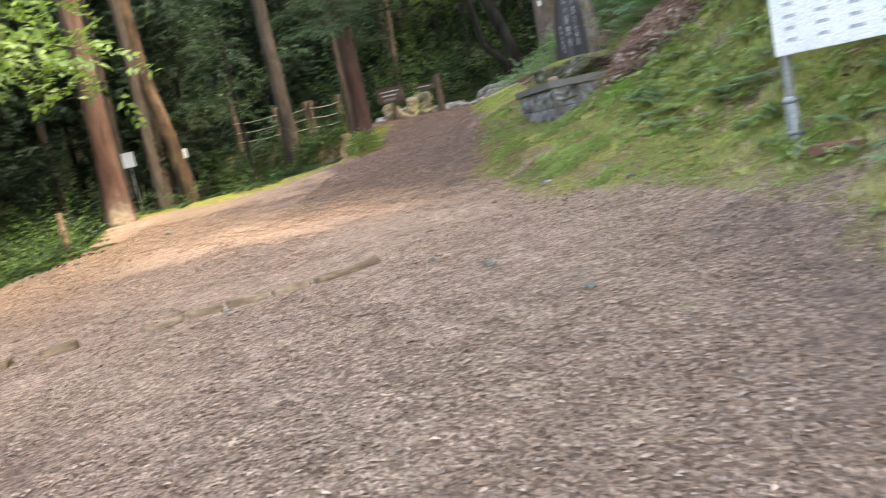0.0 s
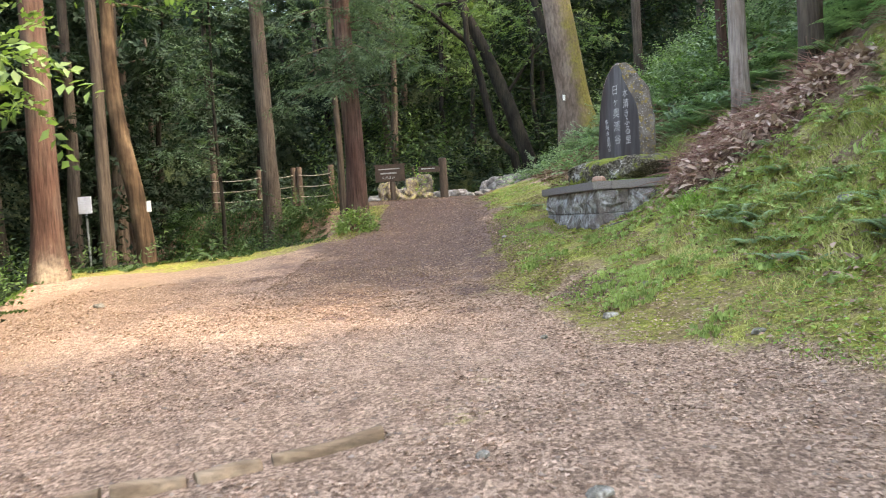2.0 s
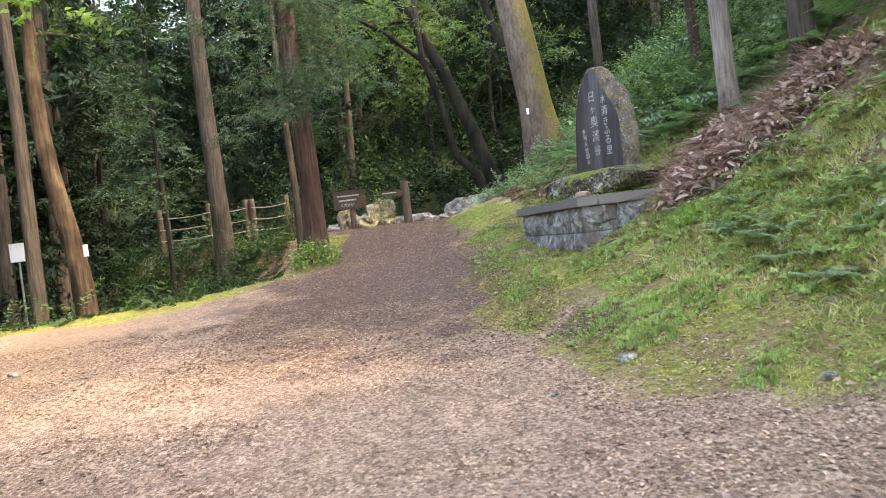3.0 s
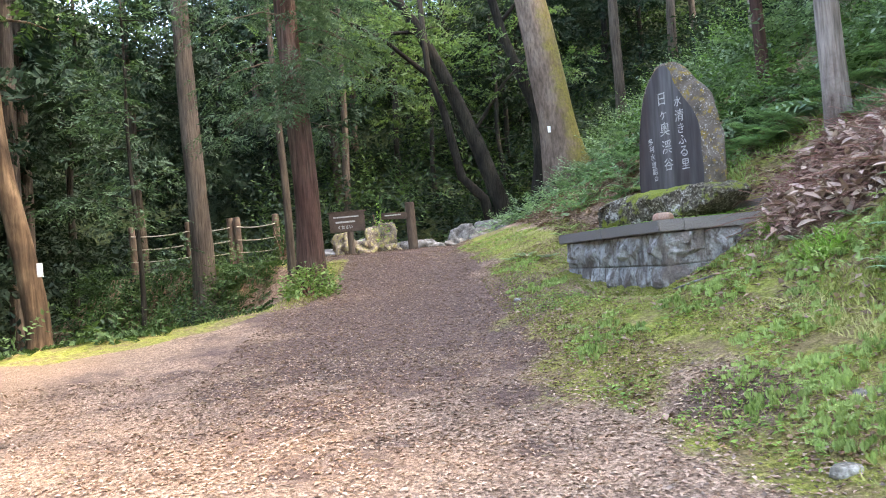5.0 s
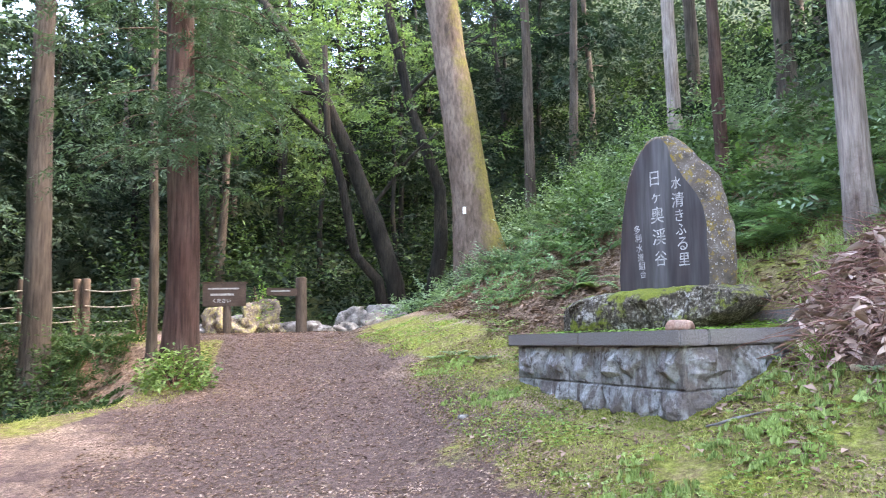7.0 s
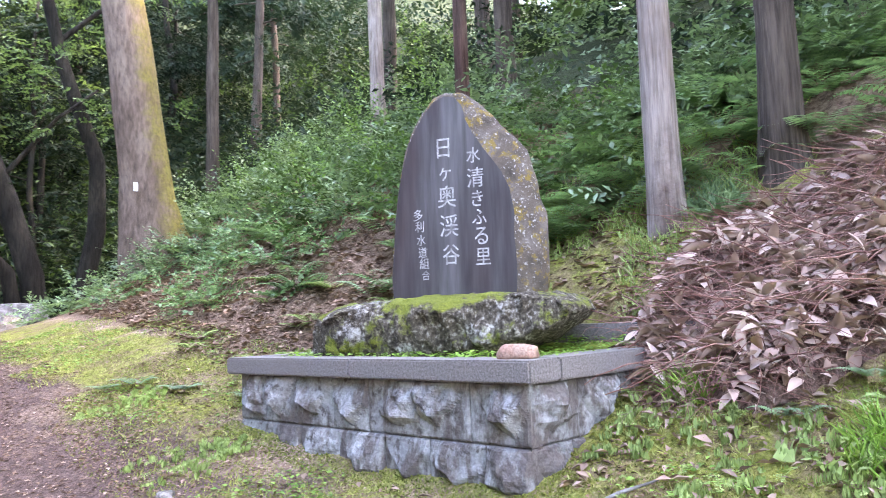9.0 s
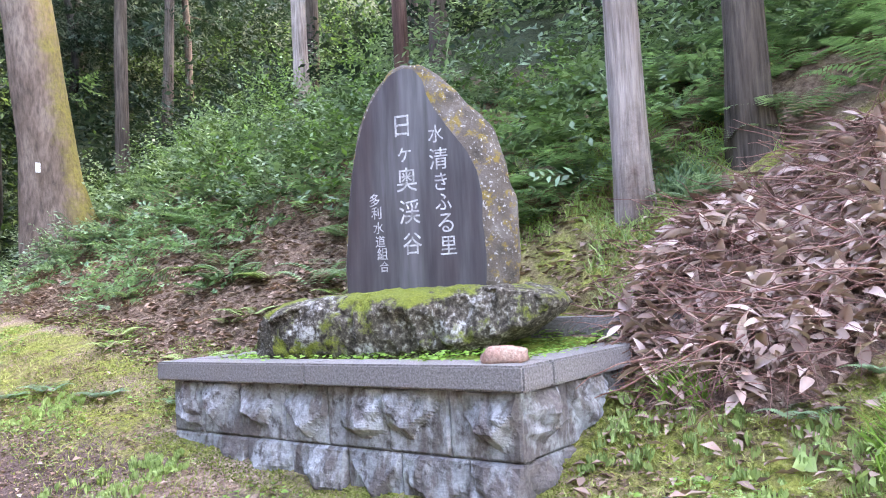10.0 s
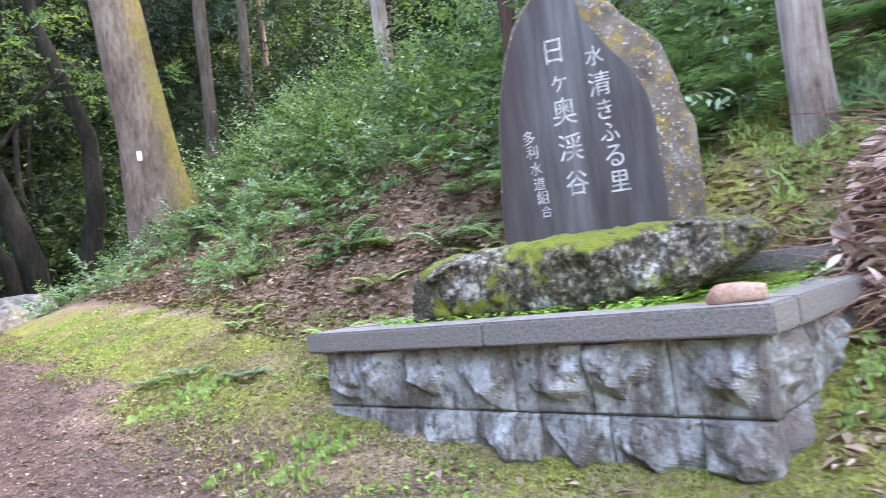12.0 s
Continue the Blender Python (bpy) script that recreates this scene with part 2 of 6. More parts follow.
M_CLOVER = leafy("bed_clover", (0.07, 0.17, 0.02), (0.25, 0.42, 0.09), 0.35)
M_DRY_MID = leafy("brown_dry_leaves", (0.13, 0.08, 0.06), (0.42, 0.29, 0.235), 0.1, 0.85, 3.0, 0.1)
M_DRY = leafy("dry_leaves", (0.22, 0.14, 0.115), (0.56, 0.43, 0.37), 0.12, 0.85, 3.0, 0.1)
M_DRY_DARK = leafy("rotting_leaves", (0.065, 0.038, 0.026), (0.3, 0.185, 0.125), 0.1, 0.8, 3.0)
M_PATH_LEAF = leafy("path_leaf_scraps", (0.19, 0.125, 0.09), (0.54, 0.4, 0.31), 0.05, 0.8, 3.0, 0.15)
M_FALLEN = leafy("fallen_brown_leaves", (0.12, 0.075, 0.055), (0.42, 0.3, 0.235), 0.1, 0.85, 3.0, 0.1)
# far leaves lightened in colour for the bright gap beyond the stream
M_FAR_LIT = leafy("far_lit_leaves", (0.036, 0.068, 0.034), (0.12, 0.18, 0.085), 0.5, 0.6, 0.5, 0.2, 0.35)
M_SPRAY = leafy("cedar_sprays", (0.022, 0.05, 0.032), (0.08, 0.13, 0.08), 0.3, 0.6, 0.6, 0.2, 0.3)
M_PEBBLE = leafy("pebbles", (0.1, 0.072, 0.057), (0.29, 0.225, 0.18), 0.0, 0.85, 5.0)


def stone_face_material():
    """Polished dark stone face with pale run-off streaks."""
    m, n, l, b = nodes_of("polished_dark_stone", 0.6, 0.3)
    co = n.new("ShaderNodeTexCoord").outputs["Object"]
    streak, broad, fine = noise_node(m, 16.0, 5, 0.6, co, (1, 1, 0.06)), noise_node(m, 3.2, 4, 0.5, co, (1, 1, 0.12)), noise_node(m, 60, 4, 0.7, co)
    col = ramp(m, broad, [(0.32, (0.034, 0.023, 0.022)), (0.5, (0.052, 0.047, 0.049)), (0.68, (0.094, 0.094, 0.096))])
    col = mix(m, 1.0, col, ramp(m, streak, [(0.3, (0.62, 0.6, 0.6)), (0.7, (1.35, 1.35, 1.35))]), "MULTIPLY")
    col = mix(m, ramp(m, fine, [(0.72, (0, 0, 0)), (0.8, (0.5, 0.5, 0.5))]), col, (0.4, 0.38, 0.34))
    l.new(col, b.inputs["Base Color"])
    bump(m, b, fine, 0.15, 0.003)
    return m


def lichen_material(name="lichen_stone", green=(0.24, 0.165, 0.03), cut=0.52):
    m, n, l, b = nodes_of(name, 0.92, 0.2)
    co = n.new("ShaderNodeTexCoord").outputs["Object"]
    a, c, d = noise_node(m, 5, 6, 0.6, co), noise_node(m, 9, 6, 0.7, co), noise_node(m, 42, 5, 0.7, co)
    col = ramp(m, a, [(0.3, (0.06, 0.05, 0.04)), (0.5, (0.125, 0.104, 0.084)), (0.7, (0.2, 0.172, 0.155))])
    col = mix(m, ramp(m, c, [(cut, (0, 0, 0)), (cut + 0.08, (0.8, 0.8, 0.8))]), col, green)
    col = mix(m, ramp(m, d, [(0.58, (0, 0, 0)), (0.64, (0.75, 0.75, 0.75))]), col, (0.5, 0.48, 0.45))
    l.new(col, b.inputs["Base Color"])
    bump(m, b, d, 0.9, 0.015)
    return m


def mossy_rock_material():
    """Lichen-spotted rock, moss on what faces upward."""
    m, n, l, b = nodes_of("mossy_rock", 0.95, 0.2)
    geo = n.new("ShaderNodeNewGeometry")
    co = n.new("ShaderNodeTexCoord").outputs["Object"]
    sep = n.new("ShaderNodeSeparateXYZ")
    l.new(geo.outputs["Normal"], sep.inputs[0])
    a, c, d, e = noise_node(m, 2.0, 9, 0.7, co), noise_node(m, 26, 9, 0.72, co), noise_node(m, 90, 5, 0.7, co), noise_node(m, 2.6, 5, 0.6, co)
    col = ramp(m, c, [(0.4, (0.03, 0.025, 0.019)), (0.5, (0.085, 0.072, 0.055)), (0.56, (0.15, 0.132, 0.105)), (0.62, (0.36, 0.34, 0.3))])
    pale = ramp(m, c, [(0.42, (0.06, 0.052, 0.044)), (0.5, (0.22, 0.208, 0.185)), (0.58, (0.46, 0.45, 0.42))])
    col = mix(m, ramp(m, e, [(0.57, (0, 0, 0)), (0.62, (0.9, 0.9, 0.9))]), col, pale)
    k = n.new("ShaderNodeMath")
    k.operation = "MULTIPLY_ADD"
    k.inputs[1].default_value = 0.07
    l.new(sep.outputs["Z"], k.inputs[0])
    l.new(a, k.inputs[2])
    k2 = n.new("ShaderNodeMath")
    k2.operation = "MULTIPLY_ADD"
    k2.inputs[1].default_value = 0.22
    l.new(c, k2.inputs[0])
    l.new(k.outputs[0], k2.inputs[2])
    green = ramp(m, d, [(0.3, (0.05, 0.06, 0.011)), (0.5, (0.13, 0.15, 0.024)), (0.7, (0.25, 0.28, 0.05))])
    col = mix(m, ramp(m, k2.outputs[0], [(0.625, (0, 0, 0)), (0.69, (1, 1, 1))]), col, green)
    l.new(col, b.inputs["Base Color"])
    bump(m, b, c, 0.9, 0.02)
    return m


M_FACE, M_LICHEN, M_MOSSROCK = stone_face_material(), lichen_material(), mossy_rock_material()

# ---- mesh helpers ----
rng = np.random.default_rng(7)


def np_mesh(name, verts, faces, materials=(), smooth=False, mat_index=None):
    """A mesh from arrays; faces is an (n, 3) or (n, 4) array."""
    verts, faces = np.asarray(verts, np.float32), np.asarray(faces, np.int32)
    me = bpy.data.meshes.new(name)
    me.vertices.add(len(verts))
    me.vertices.foreach_set("co", verts.ravel())
    k = faces.shape[1]
    me.loops.add(faces.size)
    me.loops.foreach_set("vertex_index", faces.ravel())
    me.polygons.add(len(faces))
    me.polygons.foreach_set("loop_start", np.arange(0, faces.size, k, dtype=np.int32))
    me.polygons.foreach_set("loop_total", np.full(len(faces), k, np.int32))
    if smooth:
        me.polygons.foreach_set("use_smooth", np.ones(len(faces), bool))
    for m in materials:
        me.materials.append(m)
    if mat_index is not None:
        me.polygons.foreach_set("material_index", np.asarray(mat_index, np.int32))
    me.update(calc_edges=True)
    return me


def child(ob, parent, label=""):
    ob.parent = parent
    return tagged(ob, label) if label else ob


def part(name, bm, material, parent, label=""):
    me = bpy.data.meshes.new(name)
    bm.to_mesh(me)
    bm.free()
    if material:
        me.materials.append(material)
    return child(new(name, me), parent, label)


def empty(name, m=None):
    ob = new(name)
    ob.empty_display_size = 0.2
    if m is not None:
        ob.matrix_world = m
    return ob


def value_noise(x, y, scale, seed=0):
    """Smooth noise in -1..1 on arrays."""
    x, y = np.asarray(x) / scale, np.asarray(y) / scale
    i, j = np.floor(x).astype(int), np.floor(y).astype(int)
    u, v = x - i, y - j
    u, v = u * u * (3 - 2 * u), v * v * (3 - 2 * v)

    def h(a, b):
        k = (a * 374761393 + b * 668265263 + seed * 974711) & 0x7FFFFFFF
        k = ((k ^ (k >> 13)) * 1274126177) & 0x7FFFFFFF
        return ((k ^ (k >> 16)) & 0xFFFF) / 32767.5 - 1

    return (h(i, j) * (1 - u) + h(i + 1, j) * u) * (1 - v) + (h(i, j + 1) * (1 - u) + h(i + 1, j + 1) * u) * v


def tube(points, radii, sides=10, noise_amp=0.0, seed=0, cap=True, wobble=3.0):
    """Tapered tube along points: vertices and quads."""
    pts = [Vector(p) for p in points]
    V, F = [], []
    for k, p in enumerate(pts):
        d = (pts[min(k + 1, len(pts) - 1)] - pts[max(k - 1, 0)]).normalized()
        side = d.cross(Vector((0.31, 0.95, 0.05))).normalized()
        up = side.cross(d)
        for s in range(sides):
            a = 2 * math.pi * s / sides
            r = radii[k]
            if noise_amp:
                r *= 1 + noise_amp * noise.noise((math.cos(a) * wobble * 0.5 + seed, math.sin(a) * wobble * 0.5, p.z * 0.7 + seed * 3.1))
            V.append(p + (side * math.cos(a) + up * math.sin(a)) * r)
    for k in range(len(pts) - 1):
        for s in range(sides):
            a, b = k * sides + s, k * sides + (s + 1) % sides
            F.append((a, b, b + sides, a + sides))
    if cap:
        V.append(pts[-1])
        t = len(V) - 1
        for s in range(sides):
            a, b = (len(pts) - 1) * sides + s, (len(pts) - 1) * sides + (s + 1) % sides
            F.append((a, b, t, t))
    return np.array([v[:] for v in V]), np.array(F)


def joined(pieces):
    """Several (verts, faces) as one."""
    V, F, n = [], [], 0
    for v, f in pieces:
        V.append(v)
        F.append(np.asarray(f) + n)
        n += len(v)
    return np.concatenate(V), np.concatenate(F)


def tube_object(name, pieces, material, smooth=True):
    V, F = joined(pieces)
    bm = bmesh.new()
    vs = [bm.verts.new(v) for v in V]
    for f in F:
        ids = list(dict.fromkeys(int(i) for i in f))
        if len(ids) > 2:
            try:
                bm.faces.new([vs[i] for i in ids]).smooth = smooth
            except ValueError:
                pass
    me = bpy.data.meshes.new(name)
    bm.to_mesh(me)
    bm.free()
    me.materials.append(material)
    return new(name, me)


def leaf_mesh(P, size, up=0.5, aspect=0.45, droop=0.0, curl=0.1, gen=None):
    """Folded four-cornered leaves at the points P: vertices and triangles."""
    g = gen or rng
    n = len(P)
    size = np.broadcast_to(np.asarray(size, float), (n,))[:, None]
    nor = g.normal(size=(n, 3))
    nor /= np.linalg.norm(nor, axis=1, keepdims=True)
    nor = nor * (1 - up) + np.array([0, 0, 1.0]) * up
    nor /= np.linalg.norm(nor, axis=1, keepdims=True)
    d = np.cross(nor, g.normal(size=(n, 3)))
    d[:, 2] -= droop
    d /= np.linalg.norm(d, axis=1, keepdims=True)
    b = np.cross(nor, d)
    asp = aspect * g.uniform(0.75, 1.25, (n, 1))
    mid = P + d * size * 0.45
    V = np.stack([P, mid + b * size * asp * 0.5 + nor * size * curl, P + d * size - nor * size * curl * 0.6, mid - b * size * asp * 0.5 + nor * size * curl], 1)
    i = np.arange(n)[:, None] * 4
    F = np.concatenate([i + [0, 1, 2], i + [0, 2, 3]])
    return V.reshape(-1, 3), F


def spray_leaves(C, spread, twigs, leaves, size, up=0.6, aspect=0.45, droop=0.1, dome=False, gen=None):
    """Flat leafy twigs fanning out from the centres C, leaves in pairs along them: vertices and triangles."""
    g = gen or rng
    C = np.asarray(C, float)
    k = len(C)
    spread = np.broadcast_to(np.asarray(spread, float), (k, 3))[:, None, :]
    d = g.normal(size=(k, twigs, 3))
    if dome:
        d[..., 2] = np.abs(d[..., 2])
    d /= np.linalg.norm(d, axis=2, keepdims=True)
    reach = g.uniform(0.5, 1.15, (k, twigs, 1))
    step = np.linspace(0.3, 1.0, leaves)[None, None, :, None]
    way = d * spread * reach
    flat = way * (1, 1, 0.35)
    flat /= np.linalg.norm(flat, axis=2, keepdims=True) + 1e-9
    fall = np.linalg.norm(way[..., :2], axis=2)[..., None, None] * step ** 2 * np.array([0, 0, -0.35 * (0.3 + droop)])
    # each twig leaves its bough part of the way out and then runs flat
    P = C[:, None, None, :] + way[:, :, None, :] * (0.45 + 0.2 * step) + flat[:, :, None, :] * (0.42 * np.linalg.norm(spread * reach, axis=2)[..., None, None] * step) + fall
    nor = g.normal(size=(k, twigs, 3)) * (1 - up) * 0.8 + np.array([0, 0, 1.0]) * (0.35 + up)
    nor /= np.linalg.norm(nor, axis=2, keepdims=True)
    side = np.cross(nor, flat)
    side /= np.linalg.norm(side, axis=2, keepdims=True) + 1e-9
    sign = np.where(np.arange(leaves) % 2, 1.0, -1.0)[None, None, :, None]
    D = side[:, :, None, :] * sign * 0.8 + flat[:, :, None, :] * 0.55 + g.normal(size=P.shape) * 0.22
    D[..., 2] -= droop * 0.5
    D /= np.linalg.norm(D, axis=3, keepdims=True)
    N = nor[:, :, None, :] + g.normal(size=P.shape) * 0.3
    B = np.cross(N, D)
    B /= np.linalg.norm(B, axis=3, keepdims=True) + 1e-9
    N = np.cross(D, B)
    S = np.broadcast_to(np.asarray(size, float), (k,))[:, None, None, None] * g.uniform(0.7, 1.3, P.shape[:3] + (1,)) * (1.12 - 0.35 * step)
    A = aspect * g.uniform(0.8, 1.2, S.shape)
    m = P + D * S * 0.45
    V = np.stack([P, m + B * S * A * 0.5 + N * S * 0.07, P + D * S - N * S * 0.06, m - B * S * A * 0.5 + N * S * 0.07], 3).reshape(-1, 3)
    i = np.arange(len(V) // 4)[:, None] * 4
    return V, np.concatenate([i + [0, 1, 2], i + [0, 2, 3]])


def stuff(name, V, F, material, label, category):
    return tagged(new(name, np_mesh(name, V, F, [material])), label, category, kind="stuff")


# ---- the ground ----
def lerp(v, xs, ys):
    return np.interp(v, xs, ys)


def base(y):
    return lerp(y, [-30, 0, 5, 8, 11.5, 14, 17.5, 19, 20.3, 23, 26, 30, 36, 60], [-1.5, 0, 0.28, 0.42, 0.58, 0.73, 1.0, 1.25, 1.45, 1.85, 2.2, 2.1, 2.5, 3.0])


def edge(y):
    return lerp(y, [-30, 9, 13, 16, 17.6, 18.3, 19.1, 20.5, 24, 25.5, 27, 34], [-6.6, -7.0, -6.9, -7.9, -8.0, -5.0, -3.1, -2.7, -2.8, -4.5, -8.5, -9])


def slope_foot(y):
    return (lerp(y, [-20, 7, 10, 12, 14, 16, 21, 30, 36], [3.0, 2.2, 1.3, 0.8, 0.15, 0.0, -0.2, 1.2, 3.0]),
            lerp(y, [-20, 8, 10, 12, 14, 16, 20, 30, 36], [4.2, 3.3, 3.0, 2.8, 2.6, 2.6, 2.4, 2.6, 4.0]))


# hollows worn into the bank: x, y, their two half-widths, depth
HOLLOWS = [(4.5, 13.95, 1.0, 0.75, 0.34), (3.45, 14.45, 0.4, 0.4, 0.22), (5.7, 14.5, 0.9, 0.7, 0.22), (4.15, 15.6, 0.6, 0.7, 0.2), (3.7, 11.0, 0.6, 1.6, 0.16), (6.3, 15.5, 0.8, 0.8, 0.12)]


def height(x, y):
    x, y = np.asarray(x, float), np.asarray(y, float)
    xa, xb = slope_foot(y)
    steep = lerp(y, [0, 14, 18, 30], [0.74, 0.72, 0.62, 0.62])
    z = base(y) + 0.27 * np.clip(x - xa, 0, xb - xa) + steep * np.clip(x - xb, 0, 9) + 0.5 * np.clip(x - xb - 9, 0, 30)
    d = edge(y) - x
    drop = np.clip(d, 0, 0.5) * 0.7 + np.clip(d - 0.5, 0, 3.2) * 0.62
    rise = 0.75 * np.clip(d - 8.5, 0, 26)
    z = z - drop + rise
    u, v = -0.143 * (x - 2.045) + 0.990 * (y - 14.439), 0.990 * (x - 2.045) + 0.143 * (y - 14.439)
    z = z - 0.1 * np.exp(-(((u - 1.5) / 1.3) ** 2 + ((v + 0.15) / 0.35) ** 2))
    for hx, hy, rx, ry, deep in HOLLOWS:
        z = z - deep * np.exp(-((x - hx) / rx) ** 2 - ((y - hy) / ry) ** 2)
    z = z + 0.62 * np.clip(y - 37 - 0.25 * np.abs(x), 0, 30) * (x > -60)
    return z


def bumps(x, y):
    xa, xb = slope_foot(y)
    wild = np.clip((x - xb) / 1.5, 0, 1) + np.clip((edge(y) - x) / 1.0, 0, 1)
    return 0.018 * value_noise(x, y, 0.55, 1) + 0.03 * value_noise(x, y, 2.3, 2) * (x < xb) + wild * (0.075 * value_noise(x, y, 0.28, 6) + 0.09 * value_noise(x, y, 0.5, 3) + 0.16 * value_noise(x, y, 1.7, 4))


def ground_z(x, y):
    u, v = mon_uv(np.asarray(x, float), np.asarray(y, float))
    scour = 0.07 * np.exp(-((v + 0.1) / 0.5) ** 2) * np.interp(u, [-0.9, -0.1, 0.6, 3.0, 3.7], [0.0, 1.0, 1.0, 0.4, 0.0])
    return height(x, y) + bumps(x, y) - scour


MON = Matrix(((-0.143, 0.990, 0, 2.045), (0.990, 0.143, 0, 14.439), (0, 0, 1, 0), (0, 0, 0, 1)))   # along the front, into the hill, up


def mon(u, v, z):
    p = MON @ Vector((u, v, z))
    return p


def mon_uv(x, y):
    return -0.143 * (x - 2.045) + 0.990 * (y - 14.439), 0.990 * (x - 2.045) + 0.143 * (y - 14.439)


def build_ground():
    xs = np.concatenate([np.linspace(-70, -14, 38)[:-1], np.linspace(-14, -8, 24)[:-1], np.linspace(-8, 7, 116)[:-1], np.linspace(7, 16, 24)[:-1], np.linspace(16, 60, 26)])
    ys = np.concatenate([np.linspace(-40, -1, 28)[:-1], np.linspace(-1, 24, 190)[:-1], np.linspace(24, 40, 46)[:-1], np.linspace(40, 100, 36)])
    X, Y = np.meshgrid(xs, ys)
    Z = ground_z(X, Y)
    u, v = mon_uv(X, Y)
    bed = (u > 0.1) & (u < 3.1) & (v > 0.1) & (v < 1.9)
    Z = np.where(bed, np.minimum(Z, 1.8), Z)
    nx, ny = len(xs), len(ys)
    i = np.arange(nx * ny).reshape(ny, nx)
    F = np.stack([i[:-1, :-1], i[:-1, 1:], i[1:, 1:], i[1:, :-1]], -1).reshape(-1, 4)
    me = np_mesh("ground", np.stack([X, Y, Z], -1).reshape(-1, 3), F, [M_GROUND], True)
    xa, xb = slope_foot(Y)
    # moss on the shoulder and the lower slope, thinning toward the trodden track
    line = lerp(Y, [-20, 5, 7, 8.5, 11, 12, 16, 18, 22, 28], [3.2, 2.6, 2.3, 1.4, 0.4, 0.0, 0.15, 0.35, 0.1, 0.2])
    moss = np.clip((X - line) / 1.5, -1, 0.62) + 0.3 * value_noise(X, Y, 1.3, 11) + 0.28 * value_noise(X, Y, 0.45, 12)
    up = np.clip((X - xb - lerp(Y, [8, 13, 15, 16.6, 18, 24], [3.4, 3.2, 2.8, 1.6, -0.3, -0.8])) / 0.8, 0, 1)
    rim = Y - lerp(X, [-8.5, -5, -3.6, -2.9, -2.5], [16.6, 16.9, 17.7, 18.8, 19.4]) + 0.35 * value_noise(X, Y, 0.7, 13)
    left = np.clip(rim / 0.5, 0, 0.9) * (X < -2.1) * (X > edge(Y) - 0.6) * (Y < 24.5)
    moss = np.maximum(moss - 0.9 * up - 0.26 * np.clip((Y - 15) / 1.5, 0, 1) * np.clip((2.4 - X) / 0.6, 0, 1), left)
    litter = np.clip(up, 0, 1) * 0.9 + np.clip((edge(Y) - X - 0.2) / 0.7, 0, 1) + np.clip((Y - 28) / 2, 0, 1)
    litter = np.maximum(litter, 0.95 * (Y > 18.8) * (X < -2.9) * (X < edge(Y) + 0.6))
    hollow = np.clip((value_noise(X, Y, 0.75, 55) + 0.6 * value_noise(X, Y, 0.3, 56) - 0.3) * 1.6, 0, 0.55) * np.clip((X - xb) / 0.5, 0, 1) * (X < xb + 3.2) * (Y < 14.5)
    litter = np.maximum(litter, hollow)
    damp_shade = 0.2 * value_noise(X, Y, 0.5, 32) + 0.72 * np.exp(-(((X + 0.9) / lerp(Y, [9, 13], [2.1, 3.0])) ** 2)) * np.clip((Y - 8) / 7, 0, 1) + 0.12 * value_noise(X, Y, 0.9, 31)
    damp_shade = np.maximum(damp_shade, 0.75 * np.exp(-(((X - 1.38) / 0.45) ** 2 + ((Y - 11.3) / 0.55) ** 2)))
    damp_shade = np.maximum(damp_shade, 0.6 * np.exp(-(((X - 0.55) / 0.35) ** 2 + ((Y - 16.9) / 0.5) ** 2)))
    damp_shade = np.maximum(damp_shade, 0.35 * np.exp(-(((X - 2.4) / 1.2) ** 2)) * np.clip((7.5 - Y) / 2, 0, 1))
    # near-left ground darkened in colour for the shade it lies in
    damp_shade = np.maximum(damp_shade, (0.34 + 0.2 * value_noise(X, Y, 1.1, 33)) * np.clip((5.6 - Y + 0.25 * X) / 1.6, 0, 1) * np.clip((-0.6 - X) / 2.0, 0, 1))
    moss = moss - 0.9 * np.exp(-(((X - 1.38) / 0.5) ** 2 + ((Y - 11.3) / 0.6) ** 2))
    # left strip where sun falls, toned down through the ground colour
    sun_strip = 0.5 * np.exp(-(((X + 5.6) / 1.6) ** 2)) * (Y < 20)
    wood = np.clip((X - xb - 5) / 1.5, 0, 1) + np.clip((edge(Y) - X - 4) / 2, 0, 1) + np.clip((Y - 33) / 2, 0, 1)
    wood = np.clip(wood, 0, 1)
    for key, val in (("wood", wood), ("moss", moss), ("litter", litter), ("damp_shade", damp_shade), ("sun_strip", sun_strip)):
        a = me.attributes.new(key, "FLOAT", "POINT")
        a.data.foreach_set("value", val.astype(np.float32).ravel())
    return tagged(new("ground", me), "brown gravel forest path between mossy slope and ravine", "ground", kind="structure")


ground = build_ground()


def block_material():
    """Split bluish stone with brown run-off stains."""
    m, n, l, b = nodes_of("bluish_rock_face", 0.9, 0.25)
    co = n.new("ShaderNodeNewGeometry").outputs["Position"]
    a, run, fine, pit = noise_node(m, 3.0, 6, 0.65, co), noise_node(m, 2.6, 6, 0.65, co, (1.6, 1.6, 0.7)), noise_node(m, 38, 5, 0.7, co), noise_node(m, 11, 6, 0.7, co)
    col = ramp(m, a, [(0.32, (0.18, 0.182, 0.18)), (0.5, (0.28, 0.285, 0.284)), (0.68, (0.38, 0.385, 0.38))])
    col = mix(m, ramp(m, run, [(0.47, (0, 0, 0)), (0.56, (0.85, 0.85, 0.85))]), col, (0.105, 0.085, 0.075))
    col = mix(m, ramp(m, pit, [(0.36, (0.85, 0.85, 0.85)), (0.46, (0, 0, 0))]), col, (0.07, 0.06, 0.055))
    col = mix(m, 1.0, col, ramp(m, fine, [(0.3, (0.65, 0.65, 0.65)), (0.7, (1.28, 1.28, 1.28))]), "MULTIPLY")
    l.new(col, b.inputs["Base Color"])
    bump(m, b, fine, 0.7, 0.01)
    return m


M_BLOCK = block_material()


